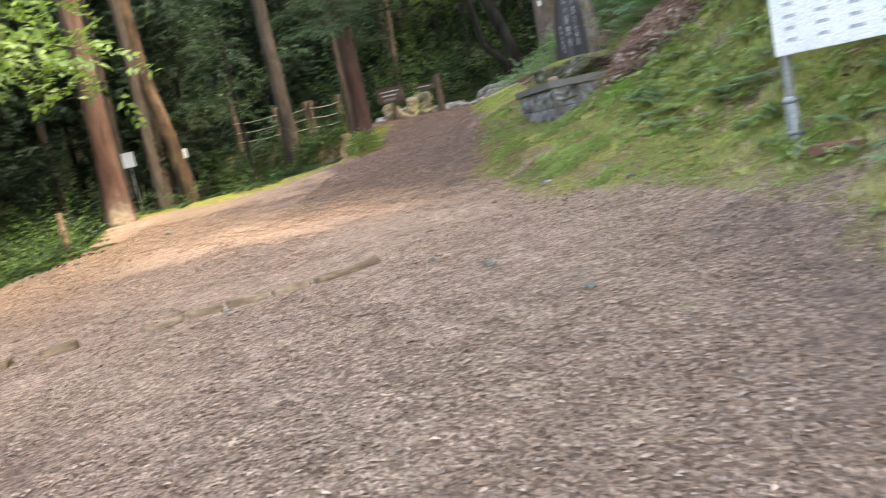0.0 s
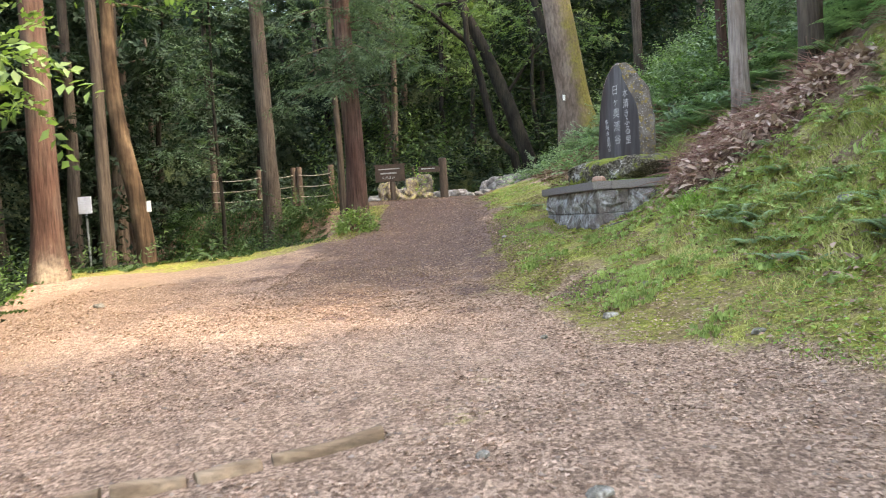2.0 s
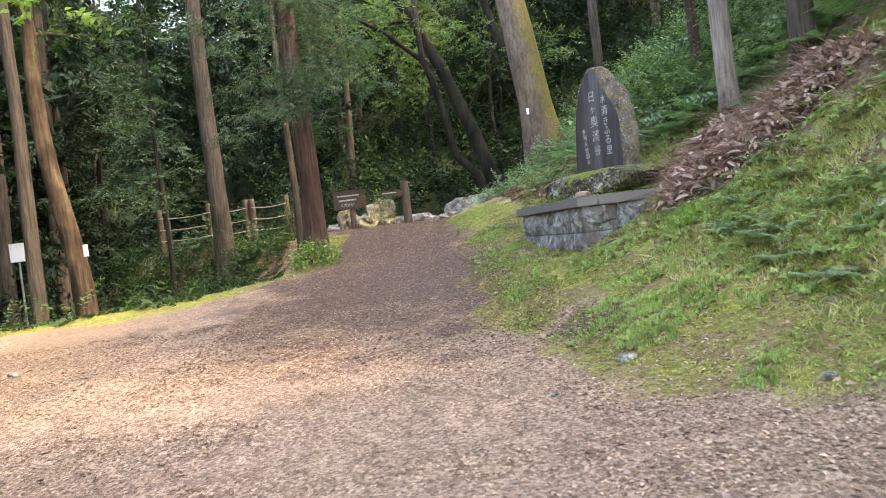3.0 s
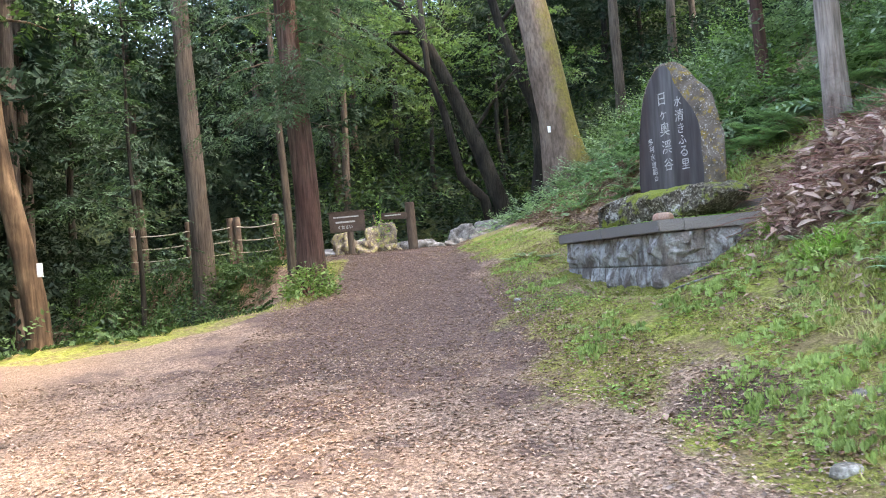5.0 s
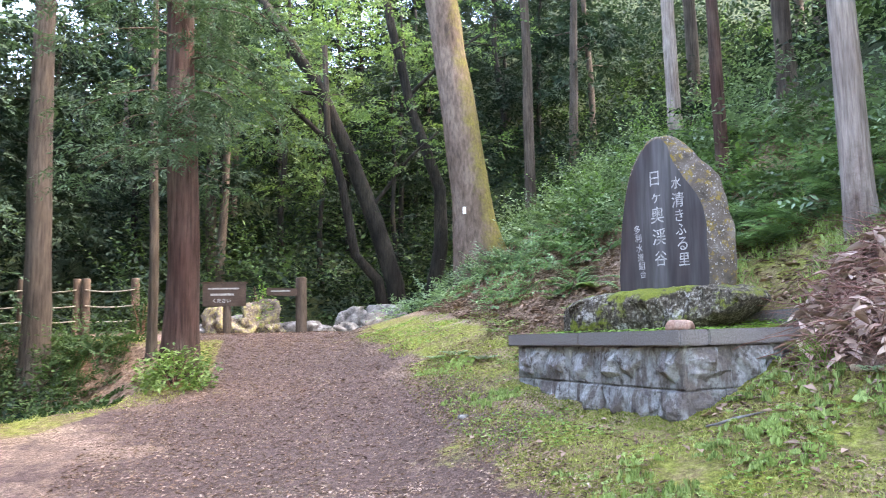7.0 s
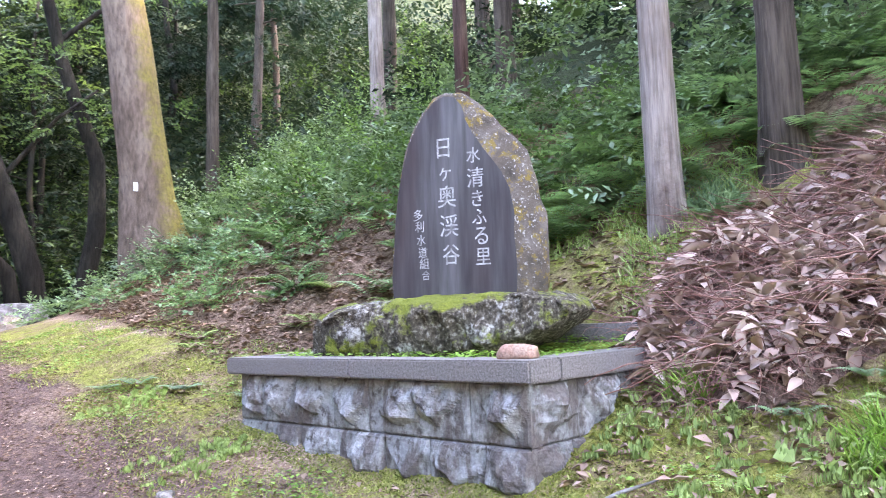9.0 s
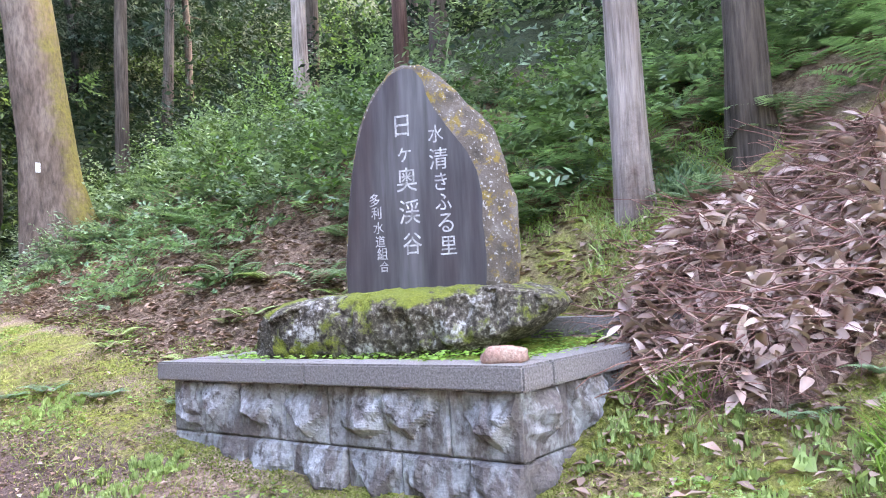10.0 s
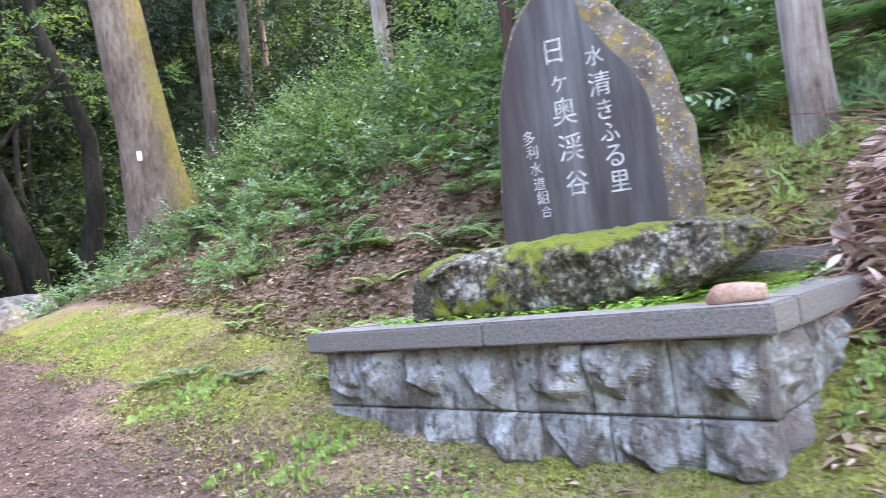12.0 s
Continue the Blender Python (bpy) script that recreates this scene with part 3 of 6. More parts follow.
# ---- the monument ----
def resample(points, n):
    """A closed outline with n even steps."""
    P = np.array(list(points) + [points[0]], float)
    d = np.r_[0, np.cumsum(np.linalg.norm(np.diff(P, axis=0), axis=1))]
    s = np.linspace(0, d[-1], n, endpoint=False)
    return np.stack([np.interp(s, d, P[:, 0]), np.interp(s, d, P[:, 1])], 1)


def shaped_block(w, d, h, bevel=0.008, jitter=0.0):
    bm = bmesh.new()
    bmesh.ops.create_cube(bm, size=1.0)
    for v in bm.verts:
        v.co = Vector((v.co.x * w, v.co.y * d, v.co.z * h))
        if jitter:
            v.co += Vector([random.uniform(-jitter, jitter) for _ in range(3)])
    bmesh.ops.bevel(bm, geom=bm.edges[:], offset=bevel, segments=2, affect="EDGES")
    return bm


def rock_face_block(w, h, depth, seed, proud=1.0):
    """A block with a nearly flat drafted face (toward -y) and one or two broken bosses with a steep underside."""
    nx, nz = max(12, int(w / 0.016)), 24
    r = random.Random(seed)

    def boss(cx, cz, k):
        planes = []
        for q in range(7):
            ang = q * 2 * math.pi / 7 + r.uniform(-0.4, 0.4)
            ex, ez = math.cos(ang), math.sin(ang)
            planes.append((ex, ez, r.uniform(0.9, 1.7) if ez < -0.35 else r.uniform(0.25, 0.55), r.uniform(0.075, 0.125)))
        return cx, cz, k, planes

    bosses = [boss(r.uniform(0.35, 0.65) * w, r.uniform(0.3, 0.42) * h, r.uniform(0.8, 1.2))]
    if r.random() < 0.5:
        bosses.append(boss(r.uniform(0.15, 0.85) * w, r.uniform(0.5, 0.7) * h, r.uniform(0.3, 0.6)))
    bm = bmesh.new()
    grid = []
    for j in range(nz + 1):
        row = []
        for i in range(nx + 1):
            a, b = i / nx * w, j / nz * h
            rim = min(1, min(a, w - a) / 0.012 + 0.1, min(b, h - b) / 0.014 + 0.1)
            out = 0.014 + 0.01 * noise.noise((a * 4 + seed, b * 4, seed)) + 0.006 * noise.noise((a * 17, b * 17 + seed, 2.0))
            for cx, cz, k, planes in bosses:
                wob = 0.012 * noise.noise((a * 11 + seed * 3, b * 11, cx * 20)) + 0.007 * noise.noise((a * 28, b * 28, seed))
                h0 = min(top - slope * ((a - cx) * ex + (b - cz) * ez) for ex, ez, slope, top in planes)
                out += max(0.0, min(0.1 * k, h0 * k) + wob * (h0 > 0)) * proud
            row.append(bm.verts.new((a - w / 2, -out * rim - 0.002, b)))
        grid.append(row)
    for j in range(nz):
        for i in range(nx):
            bm.faces.new((grid[j][i], grid[j][i + 1], grid[j + 1][i + 1], grid[j + 1][i]))
    ring = [grid[0][i] for i in range(nx + 1)] + [grid[j][nx] for j in range(1, nz + 1)] + [grid[nz][i] for i in range(nx - 1, -1, -1)] + [grid[j][0] for j in range(nz - 1, 0, -1)]
    back = [bm.verts.new((v.co.x, depth, v.co.z)) for v in ring]
    for k in range(len(ring)):
        a, b = k, (k + 1) % len(ring)
        bm.faces.new((ring[b], ring[a], back[a], back[b]))
    bm.faces.new(back)
    return bm


COPE_TOP, COPE_H, COURSE = 2.0, 0.135, 0.375


def build_plinth():
    plinth = tagged(empty("monument_plinth", MON), "stone-walled plinth with granite coping on a mossy bank", "plinth")
    top = COPE_TOP - COPE_H
    core = shaped_block(2.9, 1.75, 1.25, 0.01)
    bmesh.ops.translate(core, verts=core.verts, vec=(1.59, 1.02, top - 0.64))
    part("core", core, M_MORTAR, plinth)
    seed = 1
    for course in range(3):
        z = top - COURSE * (course + 1) + 0.002
        # front: from the corner to the far end
        widths = [0.4, 0.46, 0.44, 0.48, 0.4, 0.42, 0.42] if course == 2 else [0.46, 0.44, 0.5, 0.4, 0.44, 0.42, 0.36] if course == 0 else [0.34, 0.48, 0.42, 0.5, 0.44, 0.4, 0.44]
        u = 0.08
        for w in widths:
            ob = part("block", rock_face_block(w - 0.004, COURSE - 0.006, 0.1, seed, (1.0, 0.75, 0.4)[course]), M_BLOCK, plinth)
            # local front -y faces -v; local x runs along u
            ob.matrix_local = pose(u + w / 2, 0.1, z + 0.004)
            u += w
            seed += 1
        v = 0.1
        for w in ([0.5, 0.44, 0.5] if course == 0 else [0.42, 0.5, 0.44]):
            ob = part("block", rock_face_block(w - 0.004, COURSE - 0.006, 0.1, seed, (1.0, 0.75, 0.4)[course]), M_BLOCK, plinth)
            ob.matrix_local = pose(0.1, v + w / 2, z + 0.004, 0, 0, -90)
            v += w
            seed += 1
    for u0, u1 in ((0.0, 1.58), (1.584, 3.18)):
        c = shaped_block(u1 - u0, 0.3, COPE_H, 0.012)
        bmesh.ops.translate(c, verts=c.verts, vec=((u0 + u1) / 2, 0.15, COPE_TOP - COPE_H / 2))
        part("coping_stone", c, M_GRANITE, plinth, "grey granite coping stone")
    for v0, v1 in ((0.304, 1.6),):
        c = shaped_block(0.3, v1 - v0, COPE_H, 0.012)
        bmesh.ops.translate(c, verts=c.verts, vec=(0.15, (v0 + v1) / 2, COPE_TOP - COPE_H / 2))
        part("coping_stone", c, M_GRANITE, plinth, "grey granite coping stone")
    c = shaped_block(0.3, 1.4, COPE_H, 0.012)
    bmesh.ops.translate(c, verts=c.verts, vec=(3.03, 1.004, COPE_TOP - COPE_H / 2))
    part("coping_stone", c, M_GRANITE, plinth, "grey granite coping stone")
    c = shaped_block(1.7, 0.24, 0.34, 0.012)
    bmesh.ops.translate(c, verts=c.verts, vec=(0.6, 1.73, 2.0))
    part("back_kerb", c, M_GRANITE, plinth, "grey granite kerb at the back")
    soil = bmesh.new()
    bmesh.ops.create_grid(soil, x_segments=28, y_segments=16, size=0.5)
    for p in soil.verts:
        u, v = 0.3 + (p.co.x + 0.5) * 2.6, 0.3 + (p.co.y + 0.5) * 1.3
        p.co = Vector((u, v, 1.965 + 0.1 * max(0, v - 0.9) + 0.02 * noise.noise((u * 4, v * 4, 0))))
    part("soil_bed", soil, M_BED, plinth, "mossy soil filling the plinth")
    return plinth


M_BED = plain("bed_soil", [(0.06, 0.07, 0.015), (0.15, 0.2, 0.035), (0.25, 0.3, 0.07)], 7.0, 0.95, 0.1, 0.8, 0.01)
build_plinth()



def stone_frame(z):
    """Local x runs along the face from its right-hand foot as read (the reader's right) to the left, -y is the face."""
    bl, br = Vector((2.536, 16.484, 0)), Vector((3.172, 15.42, 0))
    x = (br - bl).normalized()
    y = Vector((0, 0, 1)).cross(x)
    return Matrix(((x.x, y.x, 0, bl.x), (x.y, y.y, 0, bl.y), (0, 0, 1, z), (0, 0, 0, 1)))


def build_stone():
    rim = [(0, 0), (-0.01, 0.2), (0.01, 0.4), (0.03, 0.64), (0.06, 0.88), (0.1, 1.07), (0.15, 1.23), (0.21, 1.36), (0.28, 1.46), (0.39, 1.57), (0.49, 1.61), (0.62, 1.595), (0.76, 1.5), (0.86, 1.4), (0.95, 1.3), (1.03, 1.21),
           (1.11, 1.1), (1.17, 0.98), (1.21, 0.82), (1.255, 0.62), (1.275, 0.45), (1.28, 0.21), (1.25, 0)]
    inner = [(0.02, 0.0), (0.012, 0.2), (0.03, 0.4), (0.05, 0.64), (0.085, 0.88), (0.125, 1.06), (0.175, 1.215), (0.235, 1.335), (0.305, 1.43), (0.4, 1.53), (0.49, 1.565), (0.57, 1.55), (0.645, 1.47), (0.67, 1.36), (0.73, 1.25), (0.8, 1.14),
             (0.88, 1.03), (0.96, 0.92), (1.02, 0.79), (1.05, 0.62), (1.045, 0.45), (1.06, 0.21), (1.05, 0)]
    n = len(rim)
    dense = 4

    def fine(P, amp, seed):
        out = []
        for k in range(n - 1):
            for s in range(dense):
                t = s / dense
                x, z = P[k][0] * (1 - t) + P[k + 1][0] * t, P[k][1] * (1 - t) + P[k + 1][1] * t
                q = noise.noise((x * 6, z * 6, seed)) * amp
                out.append((x + q, z + q * 0.6))
        out.append(P[-1])
        return out

    A, B = fine(inner, 0.004, 1), fine(rim, 0.02, 5)
    bm = bmesh.new()
    loops = []

    def loop(points, y_of):
        loops.append([bm.verts.new((x, y_of(x, z), z)) for x, z in points])

    tilt = lambda z: 0.05 * z
    loop(A, lambda x, z: tilt(z))
    between = [((a[0] * 0.55 + b[0] * 0.45), (a[1] * 0.55 + b[1] * 0.45)) for a, b in zip(A, B)]
    loop(between, lambda x, z: tilt(z) + 0.008 + 0.03 * max(0, x - 0.6) + 0.022 * noise.noise((x * 9, z * 9, 3)))
    between = [((a[0] * 0.2 + b[0] * 0.8), (a[1] * 0.2 + b[1] * 0.8)) for a, b in zip(A, B)]
    loop(between, lambda x, z: tilt(z) + 0.03 + 0.07 * max(0, x - 0.6) + 0.03 * noise.noise((x * 8, z * 8, 9)))
    loop(B, lambda x, z: tilt(z) + 0.1 + 0.05 * max(0, x - 0.6) + 0.03 * noise.noise((x * 7, z * 7, 6)))
    loop(B, lambda x, z: tilt(z) + 0.16 + 0.02 * noise.noise((x * 5, z * 5, 7)))
    back = [(0.62 + (x - 0.62) * 0.86, z * 0.94) for x, z in B]
    loop(back, lambda x, z: tilt(z) + 0.23 + 0.02 * noise.noise((x * 5, z * 5, 8)))
    face = bm.faces.new(loops[0][::-1])
    face.material_index = 0
    for a, b in zip(loops, loops[1:]):
        for k in range(len(a) - 1):
            f = bm.faces.new((a[k], a[k + 1], b[k + 1], b[k]))
            f.material_index, f.smooth = 1, True
    f = bm.faces.new(loops[-1])
    f.material_index = 1
    for a, b in zip(loops, loops[1:]):
        f = bm.faces.new((a[-1], a[0], b[0], b[-1]))
        f.material_index = 1
    bmesh.ops.recalc_face_normals(bm, faces=bm.faces)
    thing = tagged(empty("stone_monument", stone_frame(2.41) @ Matrix.Diagonal((1, 1, 1.055, 1))), "tall dark polished stone monument with white carved writing", "monument")
    slab = part("slab", bm, M_FACE, thing)
    slab.data.materials.append(M_LICHEN)
    # the carved columns: x and z of each character's middle on the face, and its size
    columns = [("日ヶ奥渓谷", 0.475, [1.155, 0.95, 0.775, 0.55, 0.33], [0.15, 0.11, 0.17, 0.17, 0.155]),
               ("水清きふる里", 0.73, [1.075, 0.9, 0.74, 0.6, 0.455, 0.3], [0.125, 0.15, 0.12, 0.13, 0.13, 0.13]),
               ("多利水道組合", 0.245, [0.65, 0.56, 0.455, 0.36, 0.275, 0.185], [0.09, 0.085, 0.085, 0.08, 0.085, 0.075])]
    for text, x, zs, sizes in columns:
        for k, (ch, z, s) in enumerate(zip(text, zs, sizes)):
            curve = bpy.data.curves.new("character", "FONT")
            curve.body, curve.align_x, curve.align_y, curve.size, curve.offset, curve.extrude, curve.resolution_u = ch, "CENTER", "CENTER", 1.0, 0.003, 0.002, 3
            source = new("character_source", curve)
            bpy.context.view_layer.update()
            me = bpy.data.meshes.new_from_object(source.evaluated_get(bpy.context.evaluated_depsgraph_get()))
            bpy.data.objects.remove(source)
            co = np.empty(len(me.vertices) * 3)
            me.vertices.foreach_get("co", co)
            co = co.reshape(-1, 3)
            lo, hi = co.min(0), co.max(0)
            co[:, :2] -= (lo[:2] + hi[:2]) / 2
            co[:, :2] *= s / max(hi[0] - lo[0], hi[1] - lo[1])
            co[:, 0] *= 0.92
            xx = x + 0.012 * k
            V = np.stack([co[:, 0] + xx, 0.05 * (co[:, 1] + z) - 0.0025 - co[:, 2] * 0.6, co[:, 1] + z], 1)
            me.vertices.foreach_set("co", V.ravel())
            me.update()
            me.materials.clear()
            me.materials.append(M_LETTER)
            child(new("character", me), thing, "white painted carved character")
    return thing


build_stone()


def rough_rock(sx, sy, sz, seed, cuts=4, amp=0.25, flat_base=True, square=0.72):
    bm = bmesh.new()
    bmesh.ops.create_icosphere(bm, subdivisions=cuts, radius=1.0)
    for v in bm.verts:
        p = v.co.copy()
        k = 1 + amp * noise.noise(p * 1.3 + Vector((seed, 0, 0))) + amp * 0.4 * noise.noise(p * 3.6 + Vector((0, seed, 0))) + amp * 0.3 * noise.noise(p * 9 + Vector((0, 0, seed)))
        q = Vector([math.copysign(abs(c) ** square, c) for c in p])
        v.co = Vector((q.x * sx * k, q.y * sy * k, max(q.z, -0.6 if flat_base else -1) * sz * k))
    for f in bm.faces:
        f.smooth = True
    return bm


def rock_thing(name, at, size, material, label, category="rock", yaw=0.0, seed=1, amp=0.25, cuts=4, group="", square=0.72, shear=0.0):
    me = bpy.data.meshes.new(name)
    bm = rough_rock(*size, seed, cuts, amp, True, square)
    for v in bm.verts:
        v.co.x += shear * v.co.z
        v.co.z = min(v.co.z, size[2] * (0.93 + 0.05 * noise.noise(v.co * 4)))
    bm.to_mesh(me)
    bm.free()
    me.materials.append(material)
    ob = new(name, me)
    ob.matrix_world = pose(*at, 0, 0, yaw)
    return tagged(ob, label, category, group)


# long mossy boulder under the slab
foot_yaw = math.degrees(math.atan2(15.02 - 16.75, 3.22 - 2.03))
mid = (Vector((2.03, 16.75, 0)) + Vector((3.22, 15.02, 0))) / 2
def base_rock():
    """A long boulder: low blunt end, flat mossy back, the other end jutting out free of the bed."""
    sx = [-1.16, -1.08, -0.9, -0.6, -0.2, 0.25, 0.55, 0.8, 0.98, 1.06, 1.1]
    tops = [2.24, 2.33, 2.38, 2.41, 2.425, 2.43, 2.425, 2.41, 2.38, 2.34, 2.29]
    feet = [1.97, 1.95, 1.94, 1.94, 1.94, 1.94, 2.0, 2.1, 2.2, 2.25, 2.28]
    front = [0.14, 0.25, 0.33, 0.38, 0.4, 0.38, 0.37, 0.36, 0.3, 0.2, 0.08]
    rear = [0.06, 0.2, 0.3, 0.34, 0.36, 0.36, 0.34, 0.3, 0.26, 0.18, 0.08]
    bm = bmesh.new()
    rings, n = [], 64
    for x in np.linspace(-1.16, 1.1, 130):
        z0, z1, f, r = np.interp(x, sx, feet), np.interp(x, sx, tops), np.interp(x, sx, front), np.interp(x, sx, rear)
        ring = []
        for k in range(n):
            a = 2 * math.pi * k / n
            c, q = math.cos(a), math.sin(a)
            y = math.copysign(abs(c) ** 0.55, c) * (f if c < 0 else r)
            z = (z0 + z1) / 2 + math.copysign(abs(q) ** 0.5, q) * (z1 - z0) / 2
            y += 0.22 * min(0.0, c) * (z - z1) * -0.6 * np.interp(x, [0.2, 0.8], [0, 1])
            p = Vector((x, y, z))
            k1 = 0.05 * noise.noise(p * 3.2) + 0.05 * abs(noise.noise(p * 6)) + 0.03 * noise.noise(p * 12) + 0.016 * noise.noise(p * 30)
            cut = 0.05 * (noise.cell(p * 3.1) - 0.5)
            ring.append(bm.verts.new((x + 0.03 * noise.noise(p * 4), y + math.copysign(k1 * 1.6 + cut, c) * abs(c), z + k1 * 0.5 * q)))
        rings.append(ring)
    for a, b in zip(rings, rings[1:]):
        for k in range(n):
            bm.faces.new((a[k], a[(k + 1) % n], b[(k + 1) % n], b[k])).smooth = True
    bm.faces.new(rings[0])
    bm.faces.new(rings[-1][::-1])
    bmesh.ops.recalc_face_normals(bm, faces=bm.faces)
    me = bpy.data.meshes.new("base_rock")
    bm.to_mesh(me)
    bm.free()
    me.materials.append(M_MOSSROCK)
    ob = new("base_rock", me)
    ob.matrix_world = pose(mid.x + 0.17, mid.y + 0.12, 0, 0, 0, foot_yaw - 5)
    return tagged(ob, "long mossy lichen-spotted boulder carrying the stone monument", "rock")


base_rock()
rock_thing("loose_stone", (2.19, 14.68, 2.035), (0.13, 0.075, 0.055), M_PINK, "pinkish loose stone lying on the granite coping", "stone", foot_yaw - 8, 9, 0.2, 3)


# ---- trees ----
def crown_leaves(spots, per, spread, size, up, aspect, droop=0.0, gen=None):
    return spray_leaves(np.array([tuple(c) for c in spots]), np.asarray(spread) * 1.5, max(3, per // 9), 9, size, up, aspect, droop, False, gen)


def trunk_piece(r, h, lean=(0.0, 0.0), flare=1.6, bend=0.0, sides=18, seed=0, rings=26, top=0.35):
    pts, rad = [], []
    for k in range(rings):
        t = (k / (rings - 1)) ** 1.5
        z = h * t - 0.6 * (1 - t)
        pts.append((lean[0] * z + bend * noise.noise((z * 0.25, seed, 0)), lean[1] * z + bend * noise.noise((z * 0.25, seed, 9)), z))
        rad.append(r * ((1 - t) + top * t) * (1 + (flare - 1) * math.exp(-max(z, 0) / (1.3 * r + 0.1))))
    return pts, rad


def tree(name, at, r, h, material, label, crown_mat, lean=(0, 0), flare=1.6, bend=0.06, seed=0, crown_from=0.58, crown_r=2.6, clumps=26, per=90, leaf=0.22, limbs=9, up=0.35, aspect=0.4, droop=0.2, spread=0.55, moss_side=None, moss_top=12.0, category="tree", group=""):
    x, y = at
    thing = tagged(empty(name, pose(x, y, float(ground_z(x, y)))), label, category, group)
    pts, rad = trunk_piece(r, h, lean, flare, bend, seed=seed)
    V, F = tube(pts, rad, 20, 0.16, seed)
    ob = child(tube_object("trunk", [(V, F)], material), thing)
    if moss_side is not None:
        ang = np.array([math.atan2(v.co.y - lean[1] * v.co.z, v.co.x - lean[0] * v.co.z) for v in ob.data.vertices])
        side = np.cos(ang - radians(moss_side))
        low = np.array([v.co.z for v in ob.data.vertices])
        a = ob.data.attributes.new("moss", "FLOAT", "POINT")
        a.data.foreach_set("value", (np.clip(side * 0.75, 0, 1) * np.clip(1.2 - low / moss_top, 0.2 if moss_top > 5 else 0.0, 1)).astype(np.float32))
    g = np.random.default_rng(seed + 100)
    spots = []
    for k in range(limbs):
        t = crown_from + (0.97 - crown_from) * (k + g.uniform(0, 0.8)) / limbs
        z = h * t
        a = g.uniform(0, 2 * math.pi)
        reach = crown_r * (1.15 - 0.75 * (t - crown_from) / (1 - crown_from)) * g.uniform(0.7, 1.1)
        p0 = Vector((lean[0] * z, lean[1] * z, z))
        way = Vector((math.cos(a), math.sin(a), g.uniform(-0.1, 0.45)))
        line = [p0 + way * reach * s + Vector((0, 0, -0.18 * reach * s * s)) for s in (0, 0.33, 0.66, 1.0)]
        child(tube_object("limb", [tube(line, [r * 0.22, r * 0.16, r * 0.1, r * 0.03], 6)], material), thing)
        for s in np.linspace(0.35, 1.05, max(2, clumps // limbs)):
            spots.append(tuple(p0 + way * reach * s + Vector((0, 0, -0.18 * reach * s * s)) + Vector(g.normal(size=3) * 0.25)))
    V, F = crown_leaves(spots, per, (spread, spread, spread * 0.55), leaf, up, aspect, droop, g)
    child(new("crown", np_mesh("crown", V, F, [crown_mat])), thing)
    return thing


tree("cedar_tree", (-7.75, 16.5), 0.27, 17, M_BARK_STRIPPED, "tall cedar with red bark and pale stripped foot", M_LEAF_BLUE, (0.015, 0.01), 1.55, seed=1, moss_side=-60, moss_top=0.7)
tree("cedar_tree", (-7.7, 18.85), 0.17, 15, M_BARK_GREY, "slim straight cedar with grey-brown bark", M_LEAF_BLUE, (0.0, 0.02), 1.5, seed=2)
tree("peeling_tree", (-8.3, 22.3), 0.27, 14, M_BARK_ORANGE, "leaning tree with peeling orange bark and white tag", M_LEAF, (-0.07, 0.02), 1.3, 0.28, seed=3)
tree("cedar_tree", (-5.6, 25.2), 0.28, 18, M_BARK_GREY, "straight cedar with grey bark before the rope fence", M_LEAF_BLUE, (0.0, 0.0), 1.3, seed=4)
knotted = tree("cedar_tree", (-2.45, 20.5), 0.25, 18, M_BARK_RED, "reddish cedar trunk beside the path and a low bush", M_LEAF_BLUE, (-0.005, 0.0), 1.35, 0.1, seed=5)
tree("mossy_tree", (4.0, 26.7), 0.52, 20, M_BARK_MOSS, "big old tree with yellow-green mossy trunk flank", M_LEAF, (-0.13, 0.0), 1.5, 0.12, seed=6, crown_from=0.4, crown_r=4.5, clumps=50, moss_side=-32)
tree("cypress_tree", (4.78, 15.4), 0.155, 16, M_BARK_PALE, "pale smooth-barked cypress above the stone monument", M_LEAF_BLUE, (-0.005, 0.0), 1.25, 0.03, seed=7, crown_from=0.7, crown_r=2.0, clumps=18, moss_side=-125, moss_top=1.0)
tree("cypress_tree", (5.68, 14.75), 0.185, 16, M_BARK_GREY, "grey ridged cypress trunk above the leaf heap", M_LEAF_BLUE, (0.005, 0.0), 1.3, 0.05, seed=8, crown_from=0.7, crown_r=2.0, clumps=18)
tree("mossy_tree", (-7.9, 9.3), 0.3, 14, M_BARK_GLOOM, "thick mossy trunk at the edge of the ravine", M_LEAF, (0.03, 0.05), 1.3, 0.15, seed=9, moss_side=-40)
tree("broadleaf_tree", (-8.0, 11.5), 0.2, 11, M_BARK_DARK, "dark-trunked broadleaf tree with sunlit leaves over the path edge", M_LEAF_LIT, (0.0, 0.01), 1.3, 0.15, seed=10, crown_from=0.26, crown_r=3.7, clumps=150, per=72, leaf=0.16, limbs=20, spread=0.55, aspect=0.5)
# unseen trees added on the bank so their crowns shape the sun below
for k, (x, y, h) in enumerate([(7.4, 3.4, 11.5), (7.9, 11.4, 11.6)]):
    tree("cypress_tree", (x, y), 0.15, h, M_BARK_GREY, "unseen young cypress added on the bank to shade the path", M_LEAF_BLUE, (0.0, 0.01), 1.3, 0.05, seed=70 + k, crown_from=0.42, crown_r=2.2, clumps=56, per=72, leaf=0.26, limbs=14, spread=0.6, group="bank cypresses")
